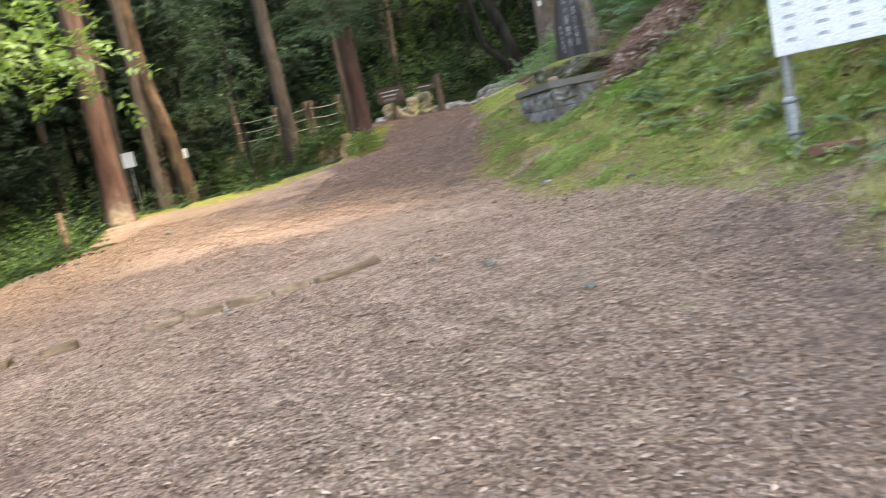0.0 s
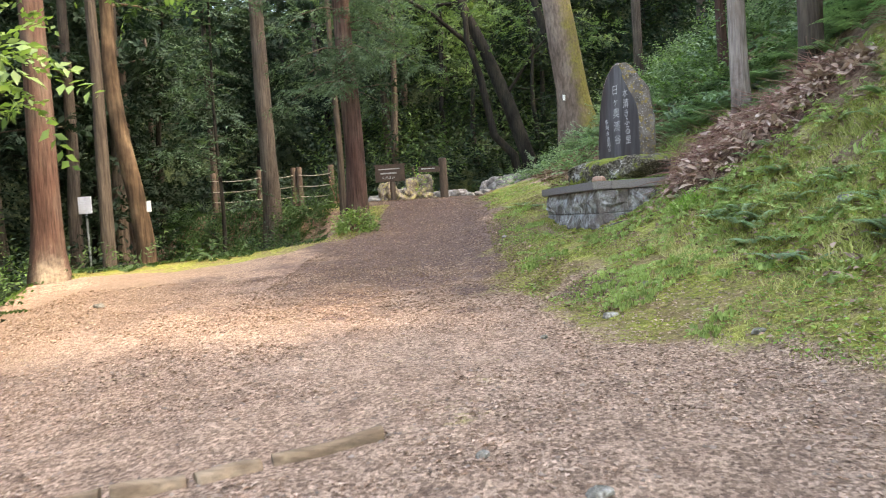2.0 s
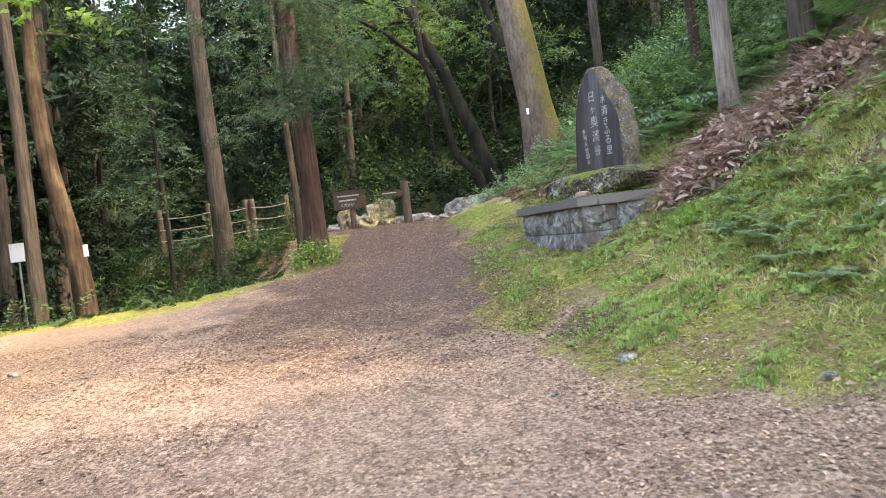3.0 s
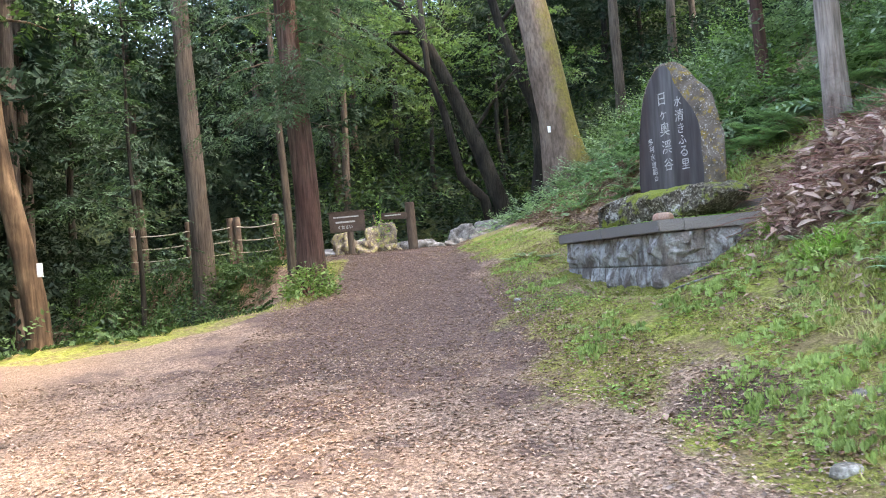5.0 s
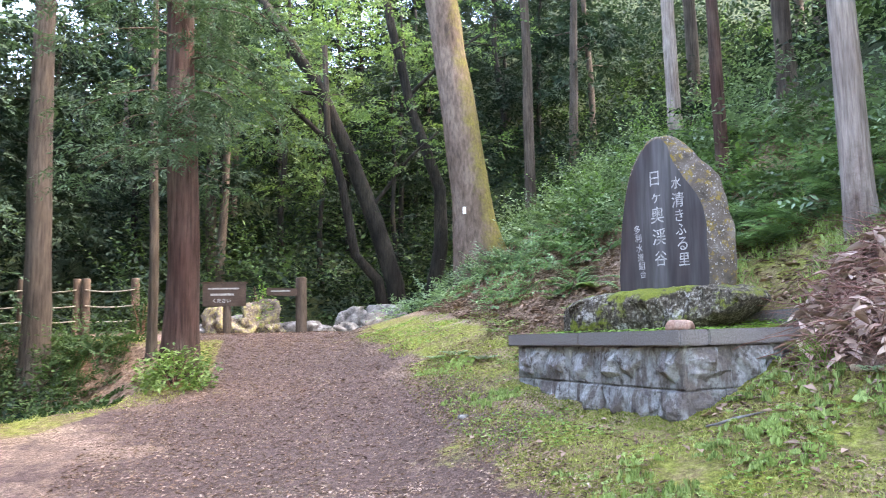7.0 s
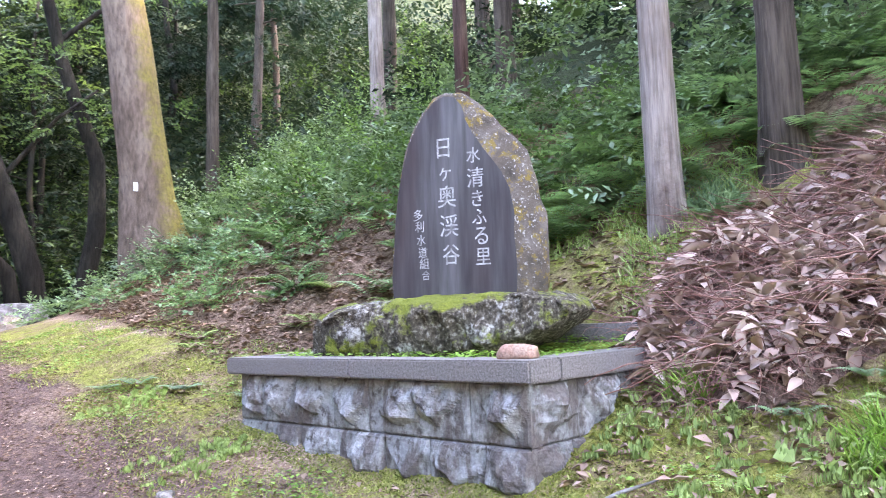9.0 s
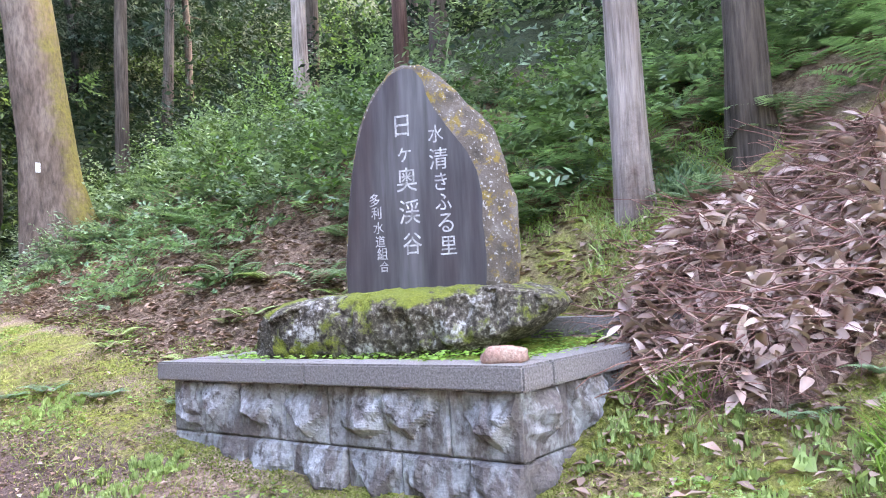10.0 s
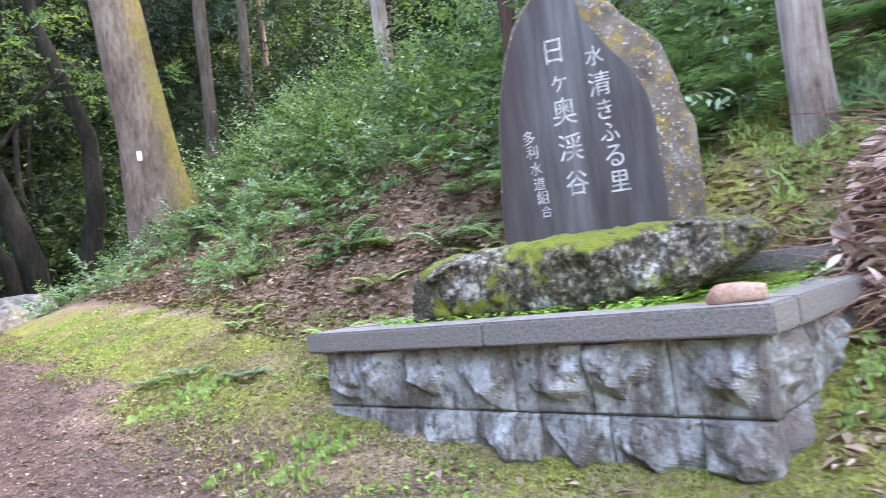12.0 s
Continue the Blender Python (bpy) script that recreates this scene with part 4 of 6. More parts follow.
tree("cypress_tree", (6.1, 10.3), 0.13, 12, M_BARK_GREY, "unseen slim cypress added to half-shade the path", M_LEAF_BLUE, (-0.1, 0.02), 1.3, 0.05, seed=76, crown_from=0.5, crown_r=2.2, clumps=50, per=54, leaf=0.24, limbs=12, spread=0.6, group="bank cypresses")
tree("cypress_tree", (6.3, 12.1), 0.13, 12, M_BARK_GREY, "unseen slim cypress added to half-shade the path", M_LEAF_BLUE, (-0.12, 0.02), 1.3, 0.05, seed=77, crown_from=0.5, crown_r=2.5, clumps=60, per=100, leaf=0.24, limbs=12, spread=0.6, group="bank cypresses")
# two more unseen ones, shading the near end of the path
tree("cypress_tree", (7.4, 0.6), 0.2, 17, M_BARK_GREY, "unseen tall cypress added to shade the near path", M_LEAF_BLUE, (-0.06, 0.02), 1.3, 0.05, seed=18, crown_from=0.45, crown_r=4.2, clumps=100, per=110, leaf=0.26, limbs=14, spread=0.7)
tree("cypress_tree", (4.6, -1.2), 0.2, 16, M_BARK_GREY, "unseen tall cypress added to shade the start of the path", M_LEAF_BLUE, (-0.1, 0.02), 1.3, 0.05, seed=19, crown_from=0.45, crown_r=4.2, clumps=100, per=110, leaf=0.26, limbs=14, spread=0.7)
tree("thin_tree", (-7.5, 10.3), 0.04, 7, M_BARK_GREY, "thin grey stem at the ravine edge", M_LEAF, (-0.05, 0.0), 1.2, 0.1, seed=11, limbs=5, clumps=12, per=50, leaf=0.14, crown_r=1.2)
tree("thin_cedar", (-3.3, 23.9), 0.1, 12, M_BARK_GREY, "slim young cedar with low drooping sprays", M_SPRAY, (0, 0), 1.2, 0.08, seed=12, crown_from=0.3, crown_r=2.2, clumps=60, per=90, leaf=0.14, limbs=15, aspect=0.25, droop=0.6, up=0.3, spread=0.4)
tree("thin_cedar", (-7.0, 24.6), 0.07, 9, M_BARK_DARK, "slim young cedar with pale layered sprays", M_SPRAY, (0.02, 0), 1.2, 0.1, seed=13, crown_from=0.25, crown_r=2.0, clumps=50, per=80, leaf=0.16, limbs=12, aspect=0.3, droop=0.3, up=0.6, spread=(0.5))
tree("red_pine", (5.95, 19.5), 0.11, 15, M_BARK_RED, "slim dark red trunk standing in hillside undergrowth", M_LEAF_SHADE, (0.0, 0.0), 1.2, 0.05, seed=14)
tree("cypress_tree", (9.4, 22.2), 0.2, 16, M_BARK_GREY, "grey trunk high on the fern-covered hillside", M_LEAF_BLUE, (0, 0), 1.2, 0.05, seed=15)
tree("cypress_tree", (10.2, 28.0), 0.22, 16, M_BARK_PALE, "pale trunk high on the fern-covered hillside", M_LEAF_BLUE, (0, 0), 1.2, 0.05, seed=16)
tree("cedar_tree", (7.1, 31.6), 0.2, 17, M_BARK_GREY, "shaded grey cedar trunk on the hillside", M_LEAF_BLUE, (0, 0), 1.2, 0.05, seed=17)


def leaning_tree():
    """Dark many-stemmed tree leaning over the stream."""
    gz = float(ground_z(3.0, 33.0))
    thing = tagged(empty("leaning_tree", pose(3.0, 33.0, gz)), "dark many-stemmed tree leaning over the stream", "tree")
    stems = [([(0, 0, -0.5), (-0.15, 0, 1.2), (-0.74, 0, 3.2), (-1.6, 0, 5.5), (-2.5, 0, 7.6), (-3.9, 0, 9.8), (-5.2, 0.3, 12)], 0.3), ([(-0.4, 0, -0.5), (-0.72, -0.2, 1.3), (-1.44, -0.3, 2.1), (-1.83, -0.3, 4.4), (-2.25, -0.2, 5.9), (-2.3, 0, 9)], 0.19),
             ([(0.9, 0.5, -0.5), (1.5, 0.3, 2.5), (1.42, 0, 4.3), (0.56, 0, 6.9), (-0.1, 0, 9.9), (-0.4, 0, 12)], 0.24)]
    boughs = [([(-2.3, 0, 7.2), (-2.67, 0, 7.4), (-4.25, -0.3, 7.3), (-6.0, -0.6, 6.8)], 0.09), ([(-2.0, 0, 5.6), (-3.6, -0.4, 7.0), (-6.1, -0.8, 8.5)], 0.1), ([(-0.9, 0, 3.6), (0.3, -0.6, 5.2), (1.2, -1.0, 6.0)], 0.07), ([(0.4, 0, 7.4), (1.8, -0.3, 8.8), (3.0, -0.6, 9.6)], 0.08)]
    g = np.random.default_rng(55)
    spots = []
    for line, r in stems:
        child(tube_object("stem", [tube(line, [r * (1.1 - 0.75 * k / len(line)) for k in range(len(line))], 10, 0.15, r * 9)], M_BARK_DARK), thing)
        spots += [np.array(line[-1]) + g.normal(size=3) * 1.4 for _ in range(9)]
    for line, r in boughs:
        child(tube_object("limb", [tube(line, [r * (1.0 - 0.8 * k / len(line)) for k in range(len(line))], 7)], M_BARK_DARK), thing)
        for _ in range(9):
            k = g.integers(1, len(line))
            spots.append(np.array(line[k]) + g.normal(size=3) * (0.9, 0.9, 0.5))
    V, F = crown_leaves(spots, 110, (0.6, 0.6, 0.35), 0.17, 0.5, 0.45, 0.2, g)
    child(new("crown", np_mesh("crown", V, F, [M_FAR_LIT])), thing)
    return thing


leaning_tree()

# ---- the surrounding woods: a few grown trees, copied ----
patterns = [
    tree("forest_cedar", (-17.0, 20.0), 0.22, 17, M_BARK_GREY, "tall shaded cedar in the woods", M_LEAF_BLUE, (0, 0), 1.3, 0.08, seed=31, crown_from=0.3, crown_r=2.8, clumps=60, per=110, leaf=0.3, limbs=12, droop=0.4, group="surrounding woods"),
    tree("forest_oak", (-15.5, 27.0), 0.16, 13, M_BARK_DARK, "shaded evergreen broadleaf tree in the woods", M_LEAF_SHADE, (0.03, 0), 1.3, 0.3, seed=32, crown_from=0.18, crown_r=3.2, clumps=70, per=110, leaf=0.27, limbs=12, spread=0.75, group="surrounding woods"),
    tree("forest_oak", (-18.0, 12.0), 0.14, 11, M_BARK_DARK, "leafy broadleaf tree in the woods", M_LEAF_SHADE, (-0.04, 0), 1.3, 0.3, seed=33, crown_from=0.15, crown_r=3.0, clumps=66, per=110, leaf=0.25, limbs=11, spread=0.75, group="surrounding woods"),
]
# oaks with the lightened leaves, standing where the canopy glows
patterns.append(tree("forest_oak_lit", (-0.5, 41.5), 0.15, 13, M_BARK_DARK, "pale green broadleaf tree beyond the stream", M_FAR_LIT, (0.03, 0), 1.3, 0.3, seed=34, crown_from=0.3, crown_r=3.4, clumps=70, per=70, leaf=0.24, limbs=12, spread=0.8, group="surrounding woods"))
for x, y, s in ((2.5, 43, 1.1), (-3.0, 44, 1.0), (1.0, 39.5, 0.85), (4.5, 41, 0.9)):
    copy_thing(patterns[3], pose(x, y, float(ground_z(x, y)), 0, 0, x * 70)).scale = (s, s, s)
# cedars added on the hill to keep sun off the moss by the plinth
for x, y, s in ((12.6, 16.0, 1.1), (12.2, 18.4, 1.0), (12.0, 20.4, 1.1)):
    copy_thing(patterns[0], pose(x, y, float(ground_z(x, y)), 0, 0, x * 70)).scale = (s, s, s)
g = np.random.default_rng(3)
placed = [(2.5, 43), (-3.0, 44), (1.0, 39.5), (4.5, 41), (-0.5, 41.5)]
# the two rows at x 12 to 17 are added to block the sun
zones = [(-30, -11.5, -8, 46, 56, (0.35, 0.4, 0.25)), (-11, 14, 38, 56, 30, (0.25, 0.45, 0.3)), (14, 26, -14, 14, 12, (0.7, 0.2, 0.1)), (15, 26, 14, 40, 5, (0.7, 0.2, 0.1)), (12, 15, -9, 13, 14, (0.8, 0.2, 0.0)), (13, 17, 13, 33, 7, (0.8, 0.2, 0.0)), (-10, -2, -26, -12, 5, (0.5, 0.25, 0.25)), (3, 9, -24, -8, 5, (0.5, 0.25, 0.25)), (-14, -11, 24, 34, 5, (0.3, 0.5, 0.2))]
for x0, x1, y0, y1, count, odds in zones:
    tries = 0
    while count and tries < 900:
        tries += 1
        x, y = g.uniform(x0, x1), g.uniform(y0, y1)
        if any((x - a) ** 2 + (y - b) ** 2 < 3.4 for a, b in placed) or (6 < x < 12 and 12 < y < 24 and g.uniform() < 0.75):
            continue
        placed.append((x, y))
        count -= 1
        src = patterns[int(g.choice(3, p=odds))]
        ob = copy_thing(src, pose(x, y, float(ground_z(x, y)), g.uniform(-3, 3), g.uniform(-3, 3), g.uniform(0, 360)))
        s = g.uniform(0.8, 1.25)
        ob.scale = (s, s, s)


# ---- undergrowth ----
def bushes(spots, leaves_each, size, material, name, label, category="undergrowth", up=0.55, aspect=0.45, seed=0, droop=0.1):
    """spots: x, y, radius, height."""
    g = np.random.default_rng(seed)
    S = np.asarray(spots, float)
    k = len(S)
    C = np.stack([S[:, 0], S[:, 1], ground_z(S[:, 0], S[:, 1]) + 0.03], 1)
    C = C + g.normal(size=C.shape) * 0.04
    V, F = spray_leaves(C, np.stack([S[:, 2], S[:, 2], S[:, 3]], 1), max(3, leaves_each // 9), 9, size, up, aspect, droop, True, g)
    # nothing grows down into the slope
    low = ground_z(V[:, 0], V[:, 1]) + 0.01
    V[:, 2] = np.maximum(V[:, 2], low + 0.02 * (np.arange(len(V)) % 4))
    return stuff(name, V, F, material, label, category)


def spread_spots(n, x0, x1, y0, y1, keep, r, h, seed):
    g = np.random.default_rng(seed)
    out = []
    while len(out) < n:
        x, y = g.uniform(x0, x1), g.uniform(y0, y1)
        if keep(x, y):
            k = g.uniform(0.7, 1.3)
            out.append((x, y, r * k, h * k * g.uniform(0.8, 1.2)))
    return out


below = lambda a, b: (lambda x, y: a < float(edge(y)) - x < b)
bank = lambda x, y: below(0.25, 4.5)(x, y) and not (x > -4.7 and 18 < y < 24.5)
bushes(spread_spots(210, -12.5, -2.8, 3, 26.5, bank, 0.62, 0.85, 1), 260, 0.12, M_LEAF, "bank_shrubs", "dense green shrubs on the ravine bank", seed=1)
bushes(spread_spots(60, -12.5, -2.8, 5, 26, bank, 0.7, 1.25, 2), 230, 0.11, M_LEAF_SHADE, "bank_evergreens", "dark evergreen shrubs on the ravine bank", seed=2)
bushes(spread_spots(44, -12.5, -7, 5, 21, below(0.6, 4), 0.85, 1.7, 3), 260, 0.12, M_SAPLING, "bank_saplings", "bright green saplings on the ravine bank", seed=3, up=0.7)
bushes(spread_spots(260, -30, -9, -5, 46, below(4.0, 26), 1.3, 1.9, 4), 200, 0.24, M_LEAF_SHADE, "ravine_thicket", "dark thicket across the ravine", seed=4)
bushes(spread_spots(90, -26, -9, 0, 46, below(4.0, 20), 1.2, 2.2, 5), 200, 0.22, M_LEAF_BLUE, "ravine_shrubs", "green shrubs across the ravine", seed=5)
bushes(spread_spots(230, -14, 16, 35, 58, lambda x, y: True, 1.5, 2.4, 6), 200, 0.28, M_LEAF_SHADE, "far_thicket", "dark thicket beyond the stream", seed=6)
bushes(spread_spots(60, -6, 8, 35, 50, lambda x, y: True, 1.4, 3.2, 7), 200, 0.26, M_LEAF, "far_shrubs", "green shrubs beyond the stream", seed=7)
on_hill = lambda a, b: (lambda x, y: a < x - float(slope_foot(y)[1]) < b)
hill_gap = lambda x, y: on_hill(1.9 + max(0, (16.6 - y)) * 0.8, 5.5)(x, y) and (x - 4.72) ** 2 + (y - 15.45) ** 2 > 0.3 and not (y < 15.6 and x < 6.2)
bushes(spread_spots(150, 3.5, 12, 14.5, 36, hill_gap, 0.55, 0.7, 8), 230, 0.115, M_HILL, "hill_shrubs", "leafy undergrowth on the hillside", seed=8, up=0.65)
bushes(spread_spots(60, 3.5, 12, 15.5, 34, hill_gap, 0.6, 0.85, 29), 200, 0.13, M_LEAF, "hill_evergreens", "dark evergreen shrubs among the hillside undergrowth", seed=29, up=0.6)
bushes(spread_spots(40, 3.5, 12, 17, 36, on_hill(2.2, 7), 0.7, 1.1, 9), 200, 0.11, M_SAPLING, "hill_saplings", "fresh green saplings on the hillside", seed=9, up=0.7)
bushes(spread_spots(230, 6, 24, -10, 42, on_hill(4.2, 18), 1.0, 1.4, 10), 190, 0.17, M_HILL, "upper_hill_shrubs", "green shrubs on the upper hillside", seed=10, up=0.6)
bushes(spread_spots(120, 6, 26, -10, 44, on_hill(6.0, 20), 1.2, 1.9, 11), 190, 0.2, M_LEAF_SHADE, "upper_hill_thicket", "dark thicket on the upper hillside", seed=11)
bushes(spread_spots(190, -40, 40, 46, 78, lambda x, y: True, 2.2, 4.0, 13), 170, 0.42, M_LEAF_SHADE, "ridge_canopy", "dark wooded ridge beyond the stream", seed=13)
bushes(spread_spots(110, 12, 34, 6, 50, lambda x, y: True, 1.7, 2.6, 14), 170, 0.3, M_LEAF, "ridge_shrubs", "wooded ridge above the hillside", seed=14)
bushes(spread_spots(200, 5, 30, 31, 60, lambda x, y: True, 1.7, 2.4, 15), 170, 0.28, M_LEAF_SHADE, "back_hill_thicket", "dark thicket on the hill above the stream", seed=15)
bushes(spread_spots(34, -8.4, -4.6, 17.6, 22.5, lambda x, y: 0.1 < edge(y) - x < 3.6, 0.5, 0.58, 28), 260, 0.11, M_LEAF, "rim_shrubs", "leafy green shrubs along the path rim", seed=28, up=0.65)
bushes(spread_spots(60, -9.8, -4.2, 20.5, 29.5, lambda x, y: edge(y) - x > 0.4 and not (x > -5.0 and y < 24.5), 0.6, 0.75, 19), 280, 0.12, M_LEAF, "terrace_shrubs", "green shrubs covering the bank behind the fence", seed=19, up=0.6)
bushes(spread_spots(80, -34, -3, 50, 74, lambda x, y: True, 2.6, 9.0, 18), 420, 0.45, M_LEAF_SHADE, "far_canopy", "dark tree canopy on the far ridge", seed=18)
bushes([(-7.9, 25.3, 0.7, 0.9), (-8.6, 26.0, 0.8, 1.0), (-7.2, 26.3, 0.6, 0.7), (-6.9, 24.5, 0.6, 0.8), (-6.2, 23.6, 0.6, 0.7), (-7.5, 23.4, 0.7, 0.8), (-9.2, 25.0, 0.8, 1.0), (-8.3, 27.4, 0.7, 0.9), (-6.4, 26.6, 0.5, 0.5)], 260, 0.1, M_LEAF, "fence_shrubs", "dark green shrubs below the rope fence", seed=17, up=0.6)
bushes([(3.1, 25.6, 0.6, 0.75), (3.9, 25.5, 0.7, 0.8), (4.7, 25.7, 0.6, 0.9), (2.6, 26.3, 0.5, 0.6), (5.2, 26.4, 0.7, 0.9), (3.4, 24.8, 0.6, 0.6), (4.3, 24.6, 0.6, 0.7)], 260, 0.12, M_HILL, "tree_foot_herbs", "leafy herbs round the mossy tree foot", seed=16, up=0.65)
bushes(spread_spots(34, 1.6, 4.6, 19.5, 27, lambda x, y: 0.2 < x - float(slope_foot(y)[1]) + 0.15 * (y - 20) < 2.4, 0.45, 0.45, 12), 180, 0.09, M_FERN, "slope_herbs", "bright green herbs below the mossy tree", seed=12, up=0.7)


# outline of the brush heap on the bank
heap_low = lambda x: lerp(x, [3.1, 3.9, 4.6, 5.2, 5.7], [13.7, 13.1, 12.85, 12.85, 12.95])
heap_top = lambda x: lerp(x, [3.1, 3.4, 3.6, 4.9, 5.3, 5.7], [14.4, 14.8, 14.85, 14.85, 14.4, 13.7])
heap_deep = lambda x, y: np.clip(np.minimum(np.minimum(y - heap_low(x), heap_top(x) - y), np.minimum(x - 3.1, 5.7 - x)) / 0.3, 0, 1)
in_heap = lambda x, y: (heap_deep(x, y) > 0) & (x > 3.1) & (x < 5.7)


def fern_fronds(spots, name, seed, material=M_FERN, label="feathery green ferns on the hillside"):
    g = np.random.default_rng(seed)
    P, D, N, S = [], [], [], []
    for x, y, r, h in spots:
        z = float(ground_z(x, y))
        for k in range(g.integers(6, 10)):
            a = g.uniform(0, 2 * math.pi)
            out = np.array([math.cos(a), math.sin(a), 0])
            side = np.array([-out[1], out[0], 0])
            L = r * g.uniform(0.75, 1.2)
            for s in np.linspace(0.18, 1.0, 15):
                c = np.array([x, y, z]) + out * L * s + np.array([0, 0, h * (1.7 * s - 1.25 * s * s)])
                w = L * 0.34 * (1 - s) ** 0.7 * min(1, s * 3.5) + 0.012
                for sg in (-1, 1):
                    P.append(c)
                    D.append(side * sg * 0.9 + out * 0.35 + np.array([0, 0, -0.18]))
                    N.append((0, 0, 1))
                    S.append(w)
    P, D, N, S = np.array(P), np.array(D), np.array(N, float), np.array(S)[:, None]
    D /= np.linalg.norm(D, axis=1, keepdims=True)
    B = np.cross(N, D)
    B /= np.linalg.norm(B, axis=1, keepdims=True)
    V = np.stack([P, P + D * S * 0.45 + B * (S * 0.13 + 0.004), P + D * S, P + D * S * 0.45 - B * (S * 0.13 + 0.004)], 1).reshape(-1, 3)
    i = np.arange(len(P))[:, None] * 4
    return stuff(name, V, np.concatenate([i + [0, 1, 2], i + [0, 2, 3]]), material, label, "ferns")


fern_zone = lambda x, y: on_hill(1.0 + max(0, 16.8 - y) * 0.6, 5.2)(x, y) and (x - 4.72) ** 2 + (y - 15.45) ** 2 > 0.2
fern_fronds(spread_spots(230, 3.0, 8.5, 14.4, 30, fern_zone, 0.5, 0.34, 21), "hillside_ferns", 21)
fern_fronds(spread_spots(120, 4.3, 8.2, 12.6, 19, lambda x, y: x > 4.25 + (16.6 - y) * 0.55 and (x - 4.78) ** 2 + (y - 15.4) ** 2 > 0.12, 0.55, 0.36, 25), "fern_thicket", 25, M_FERN, "dense ferns behind the stone monument")
fern_fronds(spread_spots(120, 3.0, 6.2, 4, 14, lambda x, y: on_hill(0.0, 2.9)(x, y) and not bool(in_heap(np.array([x]), np.array([y]))[0]), 0.3, 0.2, 22), "bank_ferns", 22, M_FERN, "small ferns on the mossy bank")
fern_fronds(spread_spots(16, 1.5, 3.6, 17.8, 21.5, lambda x, y: x > float(slope_foot(y)[1]) - 0.3, 0.3, 0.18, 27), "slope_ferns", 27, M_HERB, "small ferns on the leaf-strewn slope")
fern_fronds([(1.35, 19.2, 0.3, 0.16), (1.6, 18.7, 0.24, 0.12), (1.1, 19.5, 0.2, 0.1), (1.9, 17.9, 0.2, 0.12), (2.3, 18.1, 0.25, 0.14)], "moss_ferns", 23, M_FERN, "small ferns on the mossy shoulder")


def grass(n, x0, x1, y0, y1, keep, height_m, name, label, seed, material=M_GRASS, width=0.006):
    g = np.random.default_rng(seed)
    P = np.empty((0, 2))
    while len(P) < n:
        q = np.stack([g.uniform(x0, x1, n * 2), g.uniform(y0, y1, n * 2)], 1)
        P = np.concatenate([P, q[keep(q[:, 0], q[:, 1])]])
    P = P[:n]
    z = ground_z(P[:, 0], P[:, 1])
    root = np.stack([P[:, 0], P[:, 1], z - 0.01], 1)
    h = height_m * g.uniform(0.4, 1.5, (n, 1))
    lean = g.normal(size=(n, 3)) * 0.55
    lean[:, 2] = 1
    lean /= np.linalg.norm(lean, axis=1, keepdims=True)
    side = np.cross(lean, g.normal(size=(n, 3)))
    side /= np.linalg.norm(side, axis=1, keepdims=True)
    bend = g.normal(size=(n, 3)) * (0.35, 0.35, 0.05)
    w = width * g.uniform(0.6, 1.6, (n, 1))
    mid, tip = root + lean * h * 0.6, root + lean * h + bend * h
    V = np.stack([root - side * w, root + side * w, mid + side * w * 0.7, mid - side * w * 0.7, tip], 1).reshape(-1, 3)
    i = np.arange(n)[:, None] * 5
    return stuff(name, V, np.concatenate([i + [0, 1, 2], i + [0, 2, 3], i + [3, 2, 4]]), material, label, "grass")


def outside_bed(x, y):
    u, v = mon_uv(x, y)
    return ~((u > -0.05) & (u < 3.25) & (v > -0.05) & (v < 1.75))


mossy = lambda x, y: (x > lerp(y, [-20, 5, 7, 8.5, 11, 12, 16, 18, 22, 28], [3.4, 2.8, 2.5, 1.8, 0.9, 0.6, 0.6, 0.8, 0.5, 0.6])) & (x < slope_foot(y)[1] + lerp(y, [8, 13, 15, 18, 24], [3.5, 1.3, 0.6, 0.3, 0.0])) & outside_bed(x, y) & (value_noise(x, y, 0.5, 77) > -0.35) & ~in_heap(x, y)
low_moss = lambda x, y: bool(mossy(np.array([x]), np.array([y]))[0]) and float(value_noise(np.array([x]), np.array([y]), 0.9, 83)[0]) > 0.0
bushes(spread_spots(420, 0.8, 4.0, 7.5, 19, low_moss, 0.1, 0.02, 23), 45, 0.024, M_HERB, "moss_herbs", "small pale green herbs in the moss", seed=23, up=0.8)
steep_spot = lambda x, y: x > float(slope_foot(y)[1]) - 0.2 and not bool(in_heap(np.array([x]), np.array([y]))[0]) and bool(outside_bed(np.array([x]), np.array([y]))[0])
bushes(spread_spots(330, 2.6, 6.5, 3, 13.6, steep_spot, 0.18, 0.16, 24), 63, 0.06, M_HERB, "steep_bank_herbs", "small leafy herbs on the steep bank", seed=24, up=0.65)
grass(38000, 0.3, 5.5, 2, 24, mossy, 0.045, "moss_grass", "short grass and moss tufts on the bank", 41, width=0.004)
steep_bank = lambda x, y: (x > slope_foot(y)[1] - 0.1) & (x < slope_foot(y)[1] + 3) & (y < 12.6) & (value_noise(x, y, 0.35, 78) > 0.1) & ~in_heap(x, y)
grass(20000, 2.5, 6.5, 1, 14.2, steep_bank, 0.12, "bank_grass", "longer grass hanging on the steep bank", 42, width=0.006)
grass(18000, 2.3, 6.5, 1, 14.2, lambda x, y: steep_bank(x + 0.4, y), 0.1, "straw_grass", "pale straw-coloured grass on the steep bank", 40, M_STRAW, 0.005)
hill_grass = lambda x, y: (x > slope_foot(y)[1] + 0.5) & (x < 6.5) & (y > 14.5) & (y < 17.5) & outside_bed(x, y) & (value_noise(x, y, 0.3, 79) > 0.0)
